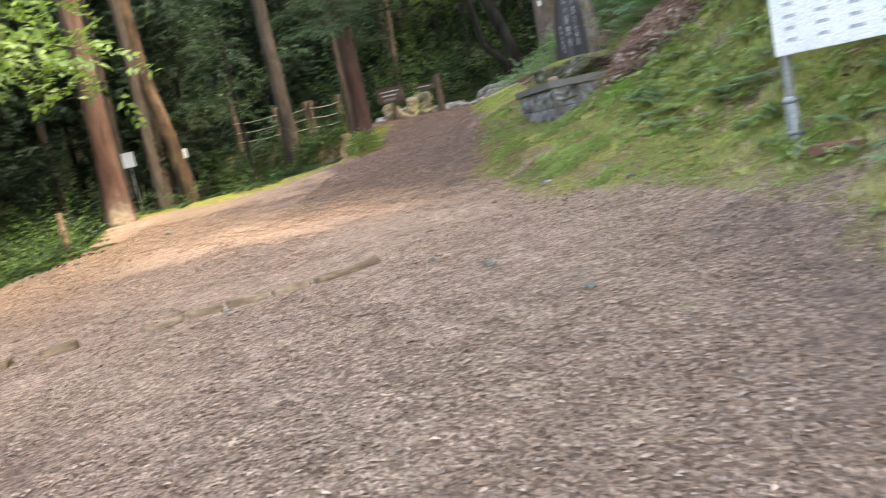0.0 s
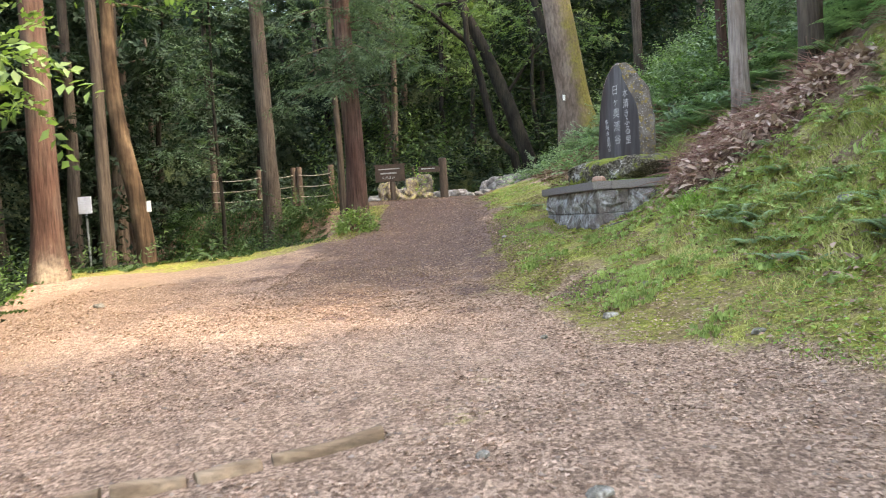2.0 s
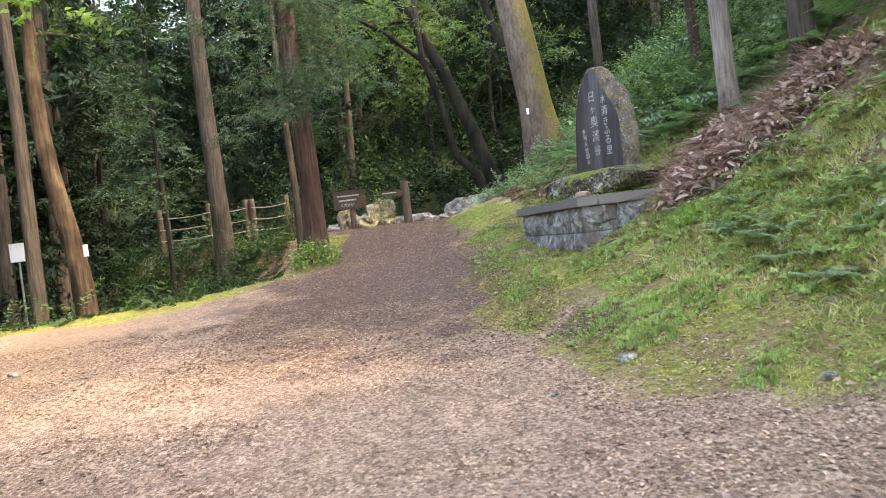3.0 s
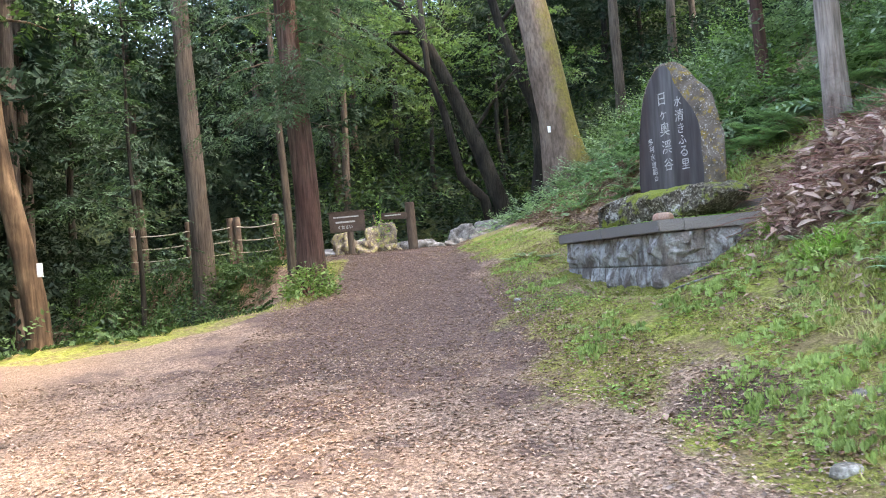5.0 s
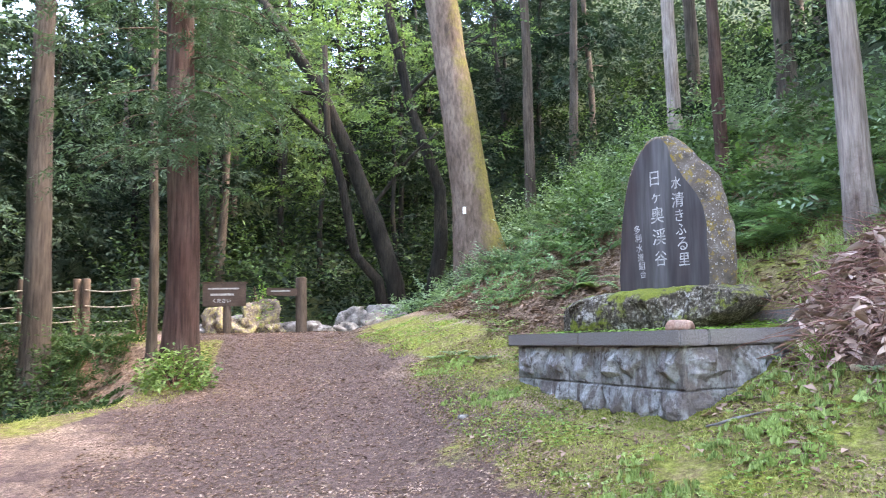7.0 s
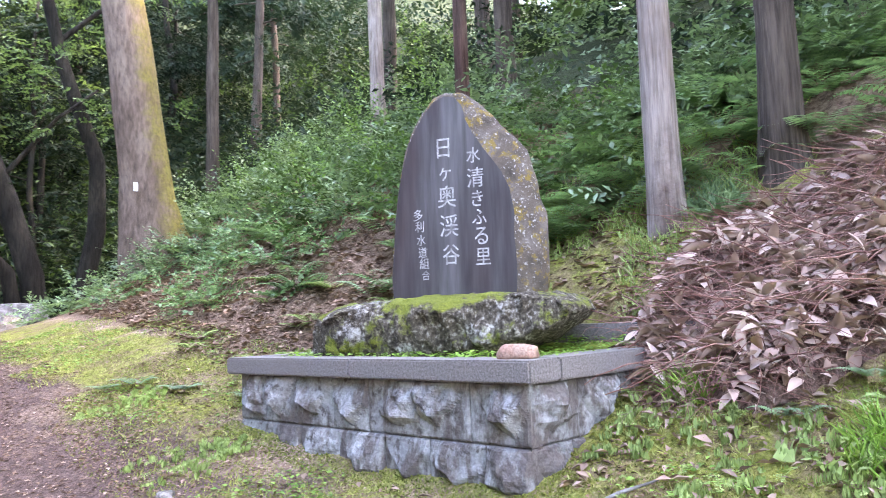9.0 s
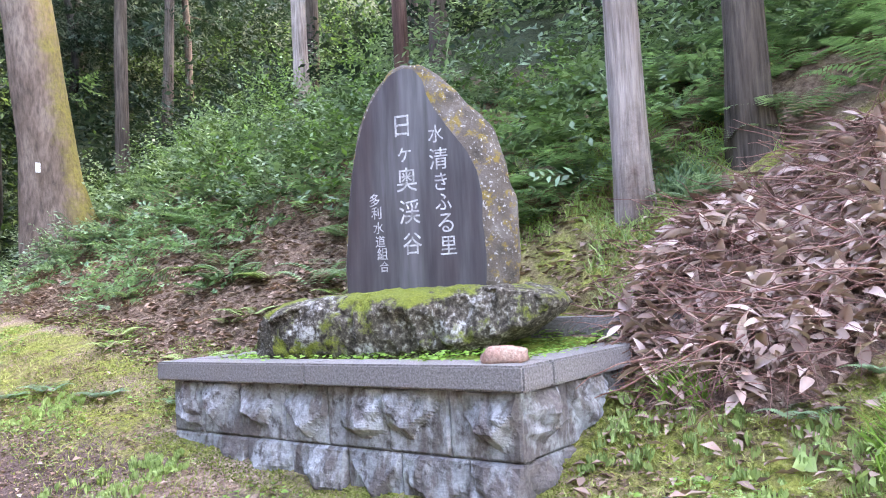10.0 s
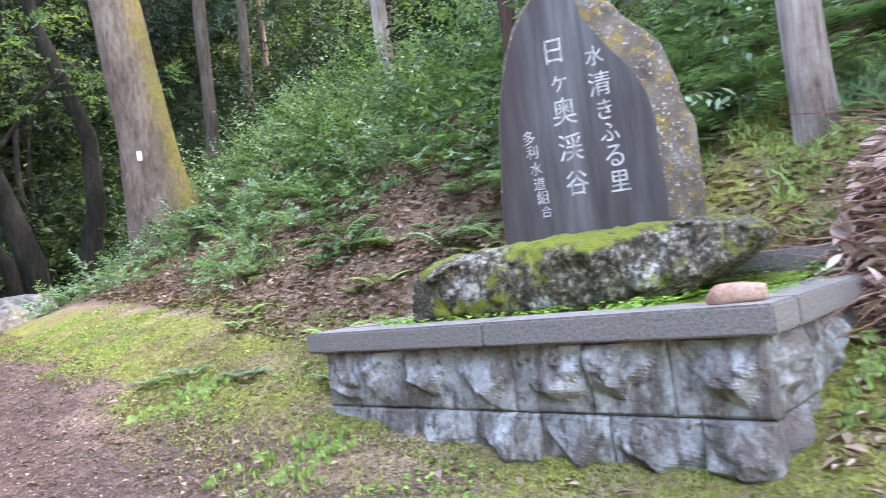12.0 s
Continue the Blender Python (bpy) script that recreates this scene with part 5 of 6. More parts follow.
grass(5000, 3.2, 6.5, 14.5, 17.5, hill_grass, 0.13, "hill_grass", "loose pale grass behind the monument", 43, M_HERB, width=0.005)
near_moss = lambda x, y: mossy(x, y) | ((x > 0.5) & (x < 1.7) & (y > 15) & (y < 19) & outside_bed(x, y))
grass(26000, 0.3, 4.0, 12.0, 20, near_moss, 0.024, "plinth_moss", "fine moss tufts round the plinth", 48, M_TUFT, 0.0045)
plinth_foot = lambda x, y: (np.abs(mon_uv(x, y)[1] + 0.03) < 0.1) & (mon_uv(x, y)[0] > -0.15) & (mon_uv(x, y)[0] < 3.2) | (np.abs(mon_uv(x, y)[0] + 0.03) < 0.1) & (mon_uv(x, y)[1] > -0.15) & (mon_uv(x, y)[1] < 1.6)
grass(9000, 0.0, 4.0, 12.8, 18, plinth_foot, 0.024, "plinth_foot_moss", "thick moss grown against the plinth foot", 49, M_TUFT, 0.006)
grass(420, 3.1, 3.35, 14.05, 14.3, lambda x, y: x > 0, 0.22, "grass_tuft", "long grass tuft beside the plinth corner", 44, M_CLOVER, 0.005)
grass(300, 2.9, 3.25, 12.9, 13.15, lambda x, y: x > 0, 0.2, "bright_grass_tuft", "bright long grass tuft on the mossy bank", 45, M_CLOVER, 0.005)
grass(420, 4.95, 5.25, 14.95, 15.3, lambda x, y: x > 0, 0.25, "bamboo_grass", "dwarf bamboo grass at the cypress foot", 46, M_FERN, 0.012)
left_rim = lambda x, y: (np.abs(x - edge(y) - 0.25) < 0.4) & (y > 16.5)
grass(7000, -8.5, -2, 16.5, 26, left_rim, 0.045, "rim_grass", "short moss and grass along the ravine rim", 47, width=0.004)


def bed_clover():
    g = np.random.default_rng(8)
    n = 3600
    u, v = g.uniform(0.12, 3.0, n), g.uniform(0.13, 1.7, n)
    ok = (value_noise(u, v, 0.25, 9) > -0.5) & ((v > 0.24) | (value_noise(u, v, 0.2, 19) > 0.35) | ((u > 2.25) & (u < 2.75)))
    u, v = u[ok], v[ok]
    P = np.array([mon(a, b, 1.985 + 0.1 * max(0, b - 0.9) + 0.015 * g.uniform(0, 2.4)) for a, b in zip(u, v)])
    V, F = leaf_mesh(P, g.uniform(0.02, 0.05, len(P)), 0.75, 0.8, 0, 0.08, g)
    return stuff("bed_clover", V, F, M_CLOVER, "small bright green clover growing on the plinth", "clover")


bed_clover()


def low_herbs():
    g = np.random.default_rng(18)
    n = 9000
    x, y = g.uniform(0.3, 5.5, n * 5), g.uniform(2, 24, n * 5)
    ok = mossy(x, y) & (value_noise(x, y, 0.6, 91) > 0.15)
    x, y = x[ok][:n], y[ok][:n]
    P = np.stack([x, y, ground_z(x, y) + g.uniform(0.01, 0.05, len(x))], 1)
    V, F = leaf_mesh(P, g.uniform(0.02, 0.06, len(P)), 0.75, 0.6, 0, 0.08, g)
    return stuff("low_herbs", V, F, M_CLOVER, "small green herbs scattered through the moss", "herbs")


low_herbs()


def litter(n, x0, x1, y0, y1, keep, size, material, name, label, seed, lift=0.006, up=0.85, aspect=0.5, curl=0.12):
    g = np.random.default_rng(seed)
    x, y = g.uniform(x0, x1, n * 6), g.uniform(y0, y1, n * 6)
    ok = keep(x, y)
    x, y = x[ok][:n], y[ok][:n]
    P = np.stack([x, y, ground_z(x, y) + lift * g.uniform(0.5, 2, len(x))], 1)
    V, F = leaf_mesh(P, g.uniform(0.5, 1.5, len(P)) * size, up, aspect, 0, curl, g)
    return stuff(name, V, F, material, label, "leaf litter")


litter(8000, 0.3, 3.6, 9.5, 20, lambda x, y: near_moss(x, y), 0.035, M_DRY_DARK, "moss_scraps", "small brown leaf scraps in the moss", 50, 0.012, 0.75)
on_path = lambda x, y: (x > edge(y) + 0.2) & (x < lerp(y, [0, 8, 11, 14, 28], [4, 3, 2.0, 1.0, 1.0]))
strewn = lambda x, y: on_path(x, y) & (value_noise(x, y, 1.1, 88) + 0.8 * value_noise(x, y, 0.4, 89) + 0.35 > 1.1 * np.exp(-((x + 0.3) / 1.8) ** 2 - ((y - 8.2) / 2.2) ** 2))
litter(34000, -6.5, 3, -1, 15, strewn, 0.036, M_PATH_LEAF, "path_litter", "small dry leaves scattered on the path", 51)
litter(22000, -6.5, 3, -1, 15, strewn, 0.036, M_DRY_DARK, "path_dark_litter", "small dark leaf scraps on the path", 52)
litter(22000, -3, 2, 11, 28, on_path, 0.038, M_DRY_DARK, "track_leaves", "brown fallen leaves on the shaded track", 53)
litter(9000, -3, 2, 9, 28, on_path, 0.04, M_PATH_LEAF, "track_pale_leaves", "pale fallen leaves on the shaded track", 54)
litter(750, 0.5, 5, 3, 22, lambda x, y: mossy(x, y), 0.07, M_FALLEN, "moss_leaves", "dry leaves lying on the moss", 55, 0.02, 0.7)
up_hill = lambda x, y: (x > slope_foot(y)[1] - 0.3) & (x < slope_foot(y)[1] + 2.6) & outside_bed(x, y)
litter(7000, 2, 7, 14.8, 26, up_hill, 0.085, M_DRY_DARK, "hill_leaves", "brown leaf litter on the hillside", 56, 0.015, 0.75)
litter(4200, 2, 7, 14.3, 26, up_hill, 0.075, M_FALLEN, "hill_pale_leaves", "pale leaf litter on the hillside", 57, 0.02, 0.7)
litter(620, 2.2, 5.2, 11.6, 14.6, lambda x, y: outside_bed(x, y), 0.1, M_FALLEN, "bank_leaves", "large pale leaves fallen below the heap", 58, 0.02, 0.75, 0.42)
litter(3200, 2.6, 6.5, 4, 14, lambda x, y: (x > slope_foot(y)[1] - 0.2) & ~in_heap(x, y) & (value_noise(x, y, 0.6, 81) > -0.1) & outside_bed(x, y), 0.075, M_FALLEN, "steep_bank_leaves", "brown leaves caught on the steep bank", 62, 0.03, 0.6)
litter(4000, -13, -3, 4, 27, lambda x, y: edge(y) - x > 0.1, 0.09, M_DRY_DARK, "ravine_leaves", "brown leaf litter on the ravine bank", 59, 0.02, 0.7)


def pebbles(n, seed):
    g = np.random.default_rng(seed)
    x, y = g.uniform(-6.8, 3.2, n * 3), -1 + 15 * g.uniform(0, 1, n * 3) ** 1.2
    ok = on_path(x, y)
    x, y = x[ok][:n], y[ok][:n]
    s = 0.006 + 0.016 * g.uniform(0, 1, len(x)) ** 3
    o = np.array([(1, 0, 0), (0, 1, 0), (-1, 0, 0), (0, -1, 0), (0, 0, 0.6), (0, 0, -0.5)])
    V = np.stack([x, y, ground_z(x, y) + s * 0.25], 1)[:, None] + o[None] * s[:, None, None] * g.uniform(0.6, 1.4, (len(x), 6, 3))
    f = np.array([(0, 1, 4), (1, 2, 4), (2, 3, 4), (3, 0, 4)])
    F = (np.arange(len(x))[:, None, None] * 6 + f[None]).reshape(-1, 3)
    return stuff("path_pebbles", V.reshape(-1, 3), F, M_PEBBLE, "small pale pebbles in the trodden path", "pebbles")


pebbles(14000, 61)


# ---- the heap of brush and dry leaves ----
def curled_leaf(seed):
    """A large dry leaf with a midrib fold and curled edges."""
    r = random.Random(seed)
    V, F = [], []
    n = 6
    curl, twist = r.uniform(0.05, 0.3), r.uniform(-0.25, 0.25)
    for k in range(n + 1):
        t = k / n
        w = 0.17 * math.sin(math.pi * min(1, t * 0.96 + 0.03))
        z = curl * math.sin(t * 2.6) * 0.5
        for s in (-1, 0, 1):
            V.append((t, s * w + twist * t * t * 0.3, z + abs(s) * (0.06 + curl * 0.25) * math.sin(math.pi * t) + s * twist * 0.15 * t))
    for k in range(n):
        for s in range(2):
            a = k * 3 + s
            F.append((a, a + 1, a + 4, a + 3))
    return np_mesh("leaf", V, F, [M_DRY if seed % 3 else M_DRY_MID], True)


def twig_mesh(seed):
    r = random.Random(seed)
    p = Vector((0, 0, 0))
    d = Vector((1, 0, 0))
    pts = [p.copy()]
    for _ in range(6):
        d = (d + Vector((0, r.uniform(-0.3, 0.3), r.uniform(-0.25, 0.3)))).normalized()
        p = p + d / 6
        pts.append(p.copy())
    V, F = tube(pts, [0.008 * (1.1 - k / 8) for k in range(7)], 5, cap=False)
    return np_mesh("twig", V, F, [M_TWIG], True)


def heap_height(x, y):
    return ground_z(x, y) + (0.28 + 0.12 * value_noise(x, y, 0.6, 12)) * np.sqrt(heap_deep(x, y))


def build_heap():
    heap = tagged(empty("brush_heap", pose(0, 0, 0)), "heap of dry brown leaves and twigs on the bank", "brush heap")
    g = np.random.default_rng(71)
    xs, ys = np.linspace(3.0, 5.8, 50), np.linspace(12.8, 15.3, 46)
    X, Y = np.meshgrid(xs, ys)
    inside = in_heap(X, Y)
    Z = np.where(inside, heap_height(X, Y) - 0.06 + 0.04 * value_noise(X, Y, 0.15, 5), ground_z(X, Y) - 0.12)
    i = np.arange(X.size).reshape(X.shape)
    F = np.stack([i[:-1, :-1], i[:-1, 1:], i[1:, 1:], i[1:, :-1]], -1).reshape(-1, 4)
    child(new("matted_litter", np_mesh("matted_litter", np.stack([X, Y, Z], -1).reshape(-1, 3), F, [plain("matted_litter", [(0.05, 0.03, 0.024), (0.15, 0.095, 0.075), (0.28, 0.19, 0.155)], 16.0, 0.95, 0.1, 1.0, 0.03)])), heap, "dark matted litter")

    def spots(n, x1=6.2):
        x, y = g.uniform(3.1, x1, n * 9), g.uniform(12.9, 15.2, n * 9)
        ok = in_heap(x, y)
        return x[ok][:n], y[ok][:n]

    leaves, twigs = [curled_leaf(k) for k in range(9)], [twig_mesh(k) for k in range(6)]
    x, y = spots(290, 5.7)
    for a, b in zip(x, y):
        s = g.uniform(0.12, 0.25)
        ob = child(new("leaf", leaves[g.integers(9)]), heap)
        ob.matrix_basis = Matrix.Translation((a, b, float(heap_height(a, b)) + g.uniform(0.01, 0.08))) @ pose(0, 0, 0, g.uniform(-50, 40), g.uniform(-10, 55), g.uniform(0, 360)) @ Matrix.Diagonal((s, s * g.uniform(0.75, 1.1), s, 1))
    x, y = spots(290, 5.7)
    for a, b in zip(x, y):
        s = g.uniform(0.3, 0.85)
        ob = child(new("twig", twigs[g.integers(6)]), heap)
        ob.matrix_basis = Matrix.Translation((a, b, float(heap_height(a, b)) + g.uniform(0.0, 0.1))) @ pose(0, 0, 0, g.uniform(0, 360), g.uniform(-22, 18), g.normal(110, 60)) @ Matrix.Diagonal((s, 0.5 + 0.4 * s, 0.5 + 0.4 * s, 1))
    # more leaves of the same kinds, matted together underneath
    for src in range(9):
        x, y = spots(300)
        n = len(x)
        co = np.array([v.co[:] for v in leaves[src].vertices])
        size, yaw, tip, roll = g.uniform(0.08, 0.24, n), g.uniform(0, 6.28, n), g.normal(0.2, 0.55, n), g.normal(0, 0.7, n)
        q = co[None] * size[:, None, None]
        q = np.stack([q[..., 0], q[..., 1] * np.cos(roll)[:, None] - q[..., 2] * np.sin(roll)[:, None], q[..., 1] * np.sin(roll)[:, None] + q[..., 2] * np.cos(roll)[:, None]], -1)
        q = np.stack([q[..., 0] * np.cos(tip)[:, None] + q[..., 2] * np.sin(tip)[:, None], q[..., 1], q[..., 2] * np.cos(tip)[:, None] - q[..., 0] * np.sin(tip)[:, None]], -1)
        q = np.stack([q[..., 0] * np.cos(yaw)[:, None] - q[..., 1] * np.sin(yaw)[:, None], q[..., 0] * np.sin(yaw)[:, None] + q[..., 1] * np.cos(yaw)[:, None], q[..., 2]], -1)
        V = (q + np.stack([x, y, heap_height(x, y) + g.uniform(-0.02, 0.06, n)], 1)[:, None]).reshape(-1, 3)
        f = np.array([p.vertices[:] for p in leaves[src].polygons])
        F = (np.arange(n)[:, None, None] * len(co) + f[None]).reshape(-1, 4)
        tagged(child(new("leaf_mat", np_mesh("leaf_mat", V, F, [M_DRY if src % 3 else M_DRY_MID], True)), heap, "matted dry brown leaves"), kind="stuff")
    # thin arching stalks
    x, y = spots(2400)
    n, steps = len(x), 6
    P = np.stack([x, y, heap_height(x, y) + g.uniform(-0.06, 0.03, n)], 1)
    yaw, rise, bow, L = g.uniform(0, 6.28, n), g.uniform(-0.1, 0.6, n), g.uniform(0.2, 0.9, n), g.uniform(0.15, 0.6, n)
    t = np.linspace(0, 1, steps)[None]
    turn = yaw[:, None] + g.normal(0, 0.6, n)[:, None] * t
    line = np.stack([np.cos(turn) * t * L[:, None], np.sin(turn) * t * L[:, None], (rise[:, None] * t - bow[:, None] * t * t) * L[:, None]], -1) + P[:, None]
    w = (0.003 * g.uniform(0.6, 1.5, n))[:, None, None] * (1.1 - 0.7 * t[..., None])
    side = np.stack([-np.sin(turn), np.cos(turn), np.zeros_like(turn)], -1)
    V = np.stack([line - side * w, line + side * w, line + np.array([0, 0, 1.7]) * w], 2).reshape(-1, 3)
    q = np.array([(3 * a + b, 3 * a + (b + 1) % 3, 3 * a + 3 + (b + 1) % 3, 3 * a + 3 + b) for a in range(steps - 1) for b in range(3)])
    F = (np.arange(n)[:, None, None] * steps * 3 + q[None]).reshape(-1, 4)
    tagged(child(new("twig_litter", np_mesh("twig_litter", V, F, [M_TWIG])), heap, "fine dry twigs"), kind="stuff")
    return heap


build_heap()


burl = bmesh.new()
bmesh.ops.create_icosphere(burl, subdivisions=3, radius=0.13)
for v in burl.verts:
    v.co = Vector((v.co.x * 0.8, v.co.y * 0.8, v.co.z * 2.2)) * (1 + 0.3 * noise.noise(v.co * 14))
ob = part("burl", burl, M_BARK_GLOOM, knotted, "dark knot on the trunk")
ob.matrix_local = pose(0.1, -0.13, 3.75)

# low drooping sprays on thin side branches of the cedar
g = np.random.default_rng(91)
spots = []
for k in range(22):
    a, z, reach = g.uniform(0, 6.28), g.uniform(3.3, 6.4), g.uniform(0.9, 2.0)
    line = [Vector((math.cos(a) * reach * s, math.sin(a) * reach * s, z + 0.15 * s - 0.45 * reach * s * s)) for s in (0, 0.35, 0.7, 1.0)]
    child(tube_object("limb", [tube(line, [0.022, 0.016, 0.01, 0.004], 6)], M_BARK_GLOOM), knotted)
    spots += [tuple(p + Vector(g.normal(size=3) * 0.1)) for p in line[1:]]
V, F = crown_leaves(spots, 230, (0.32, 0.32, 0.16), 0.1, 0.45, 0.26, 0.6, g)
child(new("spray", np_mesh("spray", V, F, [M_SPRAY])), knotted, "drooping pale green cedar sprays")


# ---- fence, signs, rocks by the stream ----
def post_mesh(name, r, h, material, parent, at, sides=12, taper=0.96):
    V, F = tube([(0, 0, -0.25), (0, 0, h * 0.5), (0, 0, h - 0.03), (0, 0, h)], [r, r * (1 + taper) / 2, r * taper, r * taper * 0.85], sides, 0.05, at[0])
    ob = child(tube_object(name, [(V, F)], material), parent)
    ob.matrix_local = pose(*at)
    return ob


def rope_piece(a, b, sag):
    a, b = Vector(a), Vector(b)
    pts = [a.lerp(b, t) - Vector((0, 0, sag * 4 * t * (1 - t))) for t in np.linspace(0, 1, 9)]
    return tube(pts, [0.014] * 9, 6)


def rope_fence():
    fence = tagged(empty("rope_fence", pose(-5.3, 27.5, float(height(-5.3, 27.5)))), "wooden post fence with three slack pale ropes", "fence")
    spots = [(-2.75, 0.1), (-1.2, 0.0), (-0.08, 0.05), (0.12, 0.0), (1.17, 0.0)]
    for x, y in spots:
        post_mesh("post", 0.095, 1.38, M_WOOD, fence, (x, y, 0.0))
    for (x0, y0), (x1, y1) in zip(spots, spots[1:]):
        if x1 - x0 < 0.4:
            continue
        for z, sag in ((1.12, 0.05), (0.76, 0.04), (0.42, 0.03)):
            child(tube_object("rope", [rope_piece((x0, y0 - 0.1, z), (x1, y1 - 0.1, z), sag)], M_ROPE), fence, "pale rope")
    return fence


rope_fence()


def board_bm(w, t, h, bevel=0.01):
    return shaped_block(w, t, h, bevel)


def bars(parent, material, rows, y, name="text_line"):
    for x, z, w, h in rows:
        ob = part(name, shaped_block(w, 0.006, h, 0.001), material, parent)
        ob.matrix_local = pose(x, y, z)


def trail_signs():
    gz = float(height(-2.1, 26.3))
    sign = tagged(empty("trail_sign", pose(-2.1, 26.3, gz)), "dark brown wooden trail sign with white lines", "sign")
    post_mesh("post", 0.09, 0.75, M_WOOD, sign, (0.05, 0.03, 0))
    b = part("board", board_bm(0.92, 0.06, 0.5), M_BROWN, sign)
    b.matrix_local = pose(0, -0.03, 0.86)
    bars(sign, M_LETTER, [(-0.02, 1.0, 0.66, 0.035), (-0.05, 0.87, 0.5, 0.045)], -0.066)
    curve = bpy.data.curves.new("writing", "FONT")
    curve.body, curve.align_x, curve.align_y, curve.size, curve.extrude, curve.offset = "ください", "CENTER", "CENTER", 0.1, 0.002, 0.002
    source = new("writing_source", curve)
    bpy.context.view_layer.update()
    me = bpy.data.meshes.new_from_object(source.evaluated_get(bpy.context.evaluated_depsgraph_get()))
    bpy.data.objects.remove(source)
    me.materials.clear()
    me.materials.append(M_LETTER)
    child(new("writing", me), sign, "white painted writing").matrix_local = pose(-0.06, -0.064, 0.73, 90, 0, 0)
    top = part("cap", board_bm(1.0, 0.1, 0.04), M_BROWN, sign)
    top.matrix_local = pose(0, -0.02, 1.13)
    gz = float(height(-0.45, 26.0))
    guide = tagged(empty("guide_post", pose(-0.45, 26.0, gz)), "stout wooden guide post with arrow board", "sign")
    post_mesh("post", 0.13, 1.2, M_WOOD, guide, (0, 0, 0))
    b = part("arrow_board", board_bm(0.66, 0.05, 0.17), M_BROWN, guide)
    b.matrix_local = pose(-0.42, -0.1, 0.88, 0, 2, 0)
    bars(guide, M_LETTER, [(-0.45, 0.9, 0.42, 0.03)], -0.13)


trail_signs()
# lichen colour made paler and yellower for the sun on these rocks
M_SUNLIT_LICHEN = lichen_material("sunlit_lichen_rock", (0.27, 0.25, 0.1), 0.5)
for k, (x, y, sx, sy, sz, yaw) in enumerate([(-0.75, 28.6, 0.5, 0.4, 0.42, 20), (0.35, 28.9, 0.34, 0.3, 0.24, 60), (0.95, 29.6, 0.5, 0.4, 0.42, 10), (1.7, 29.4, 0.55, 0.45, 0.5, 40), (1.25, 28.6, 0.4, 0.22, 0.16, 80), (-2.6, 29.2, 0.7, 0.5, 0.45, 0), (-0.1, 30.5, 0.7, 0.5, 0.5, 30), (2.3, 30.8, 0.8, 0.6, 0.7, 0), (-1.9, 31.0, 0.9, 0.6, 0.7, 70), (1.2, 31.8, 0.6, 0.5, 0.9, 15)]):
    rock_thing("stream_rock", (x, y, float(height(x, y)) + sz * 0.2), (sx * 0.72, sy * 0.72, sz * 0.7), M_WHITE_ROCK, "pale weathered boulder beside the stream", "rock", yaw, 20 + k, 0.55, 4, "stream boulders", 0.95, 0.3 * math.sin(k * 2.3))
for k, (x, y, sx, sy, sz, label) in enumerate([(-1.35, 28.4, 0.42, 0.36, 0.62, "tall lichened boulder in sunlit yellow with plants on top"), (-1.75, 28.2, 0.4, 0.3, 0.3, "low lichened boulder in sunlit yellow behind the trail sign"), (-2.35, 28.3, 0.36, 0.3, 0.5, "upright lichened boulder in sunlit yellow beside the cedar"), (-1.0, 28.1, 0.22, 0.2, 0.2, "small lichened stone in sunlit yellow among plants")]):
    rock_thing("mossy_boulder", (x, y, float(height(x, y)) + sz * 0.55), (sx, sy, sz), M_SUNLIT_LICHEN, label, "rock", 30 + 50 * k, 33 + k, 0.6, 4, "", 1.0, 0.15)


def bush(name, at, r, h, n, size, material, label, seed):
    x, y = at
    z = float(ground_z(x, y))
    thing = tagged(empty(name, pose(x, y, z)), label, "bush")
    g = np.random.default_rng(seed)
    for k in range(7):
        a = g.uniform(0, 6.28)
        e = Vector((math.cos(a) * r * 0.7, math.sin(a) * r * 0.7, h * g.uniform(0.6, 0.95)))
        child(tube_object("stem", [tube([(0, 0, -0.1), e * 0.5 + Vector((0, 0, 0.06)), e], [0.012, 0.008, 0.004], 5)], M_TWIG), thing)
    d = g.normal(size=(n, 3))
    d /= np.linalg.norm(d, axis=1, keepdims=True)
    d[:, 2] = np.abs(d[:, 2])
    P = d * (g.uniform(0.3, 1.05, (n, 1)) ** 0.6) * (r, r, h) * (1 + 0.3 * value_noise(d[:, :1] * 4, d[:, 1:2] * 4, 0.8, seed))
    V, F = leaf_mesh(P, g.uniform(0.6, 1.4, n) * size, 0.6, 0.45, 0.1, 0.1, g)
    child(new("foliage", np_mesh("foliage", V, F, [material])), thing)
    return thing


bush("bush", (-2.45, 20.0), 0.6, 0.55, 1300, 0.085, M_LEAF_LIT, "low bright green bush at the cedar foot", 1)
bush("bush", (-1.25, 28.35), 0.4, 1.45, 420, 0.09, M_CLOVER, "pale green sunlit bush on the boulder", 2)
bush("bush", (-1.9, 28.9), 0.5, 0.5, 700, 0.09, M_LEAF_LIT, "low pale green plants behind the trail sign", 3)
bushes([(-3.5, 20.4, 0.35, 0.28), (-3.9, 21.3, 0.4, 0.34), (-4.0, 19.9, 0.4, 0.3), (-3.4, 19.4, 0.25, 0.2), (-4.3, 20.8, 0.45, 0.4)], 220, 0.09, M_LEAF, "terrace_herbs", "low dark green herbs on the bank beside the cedar", seed=37, up=0.65)
bush("bush", (-3.9, 26.9), 0.35, 1.1, 700, 0.09, M_LEAF, "green bush beside the rope fence", 4)


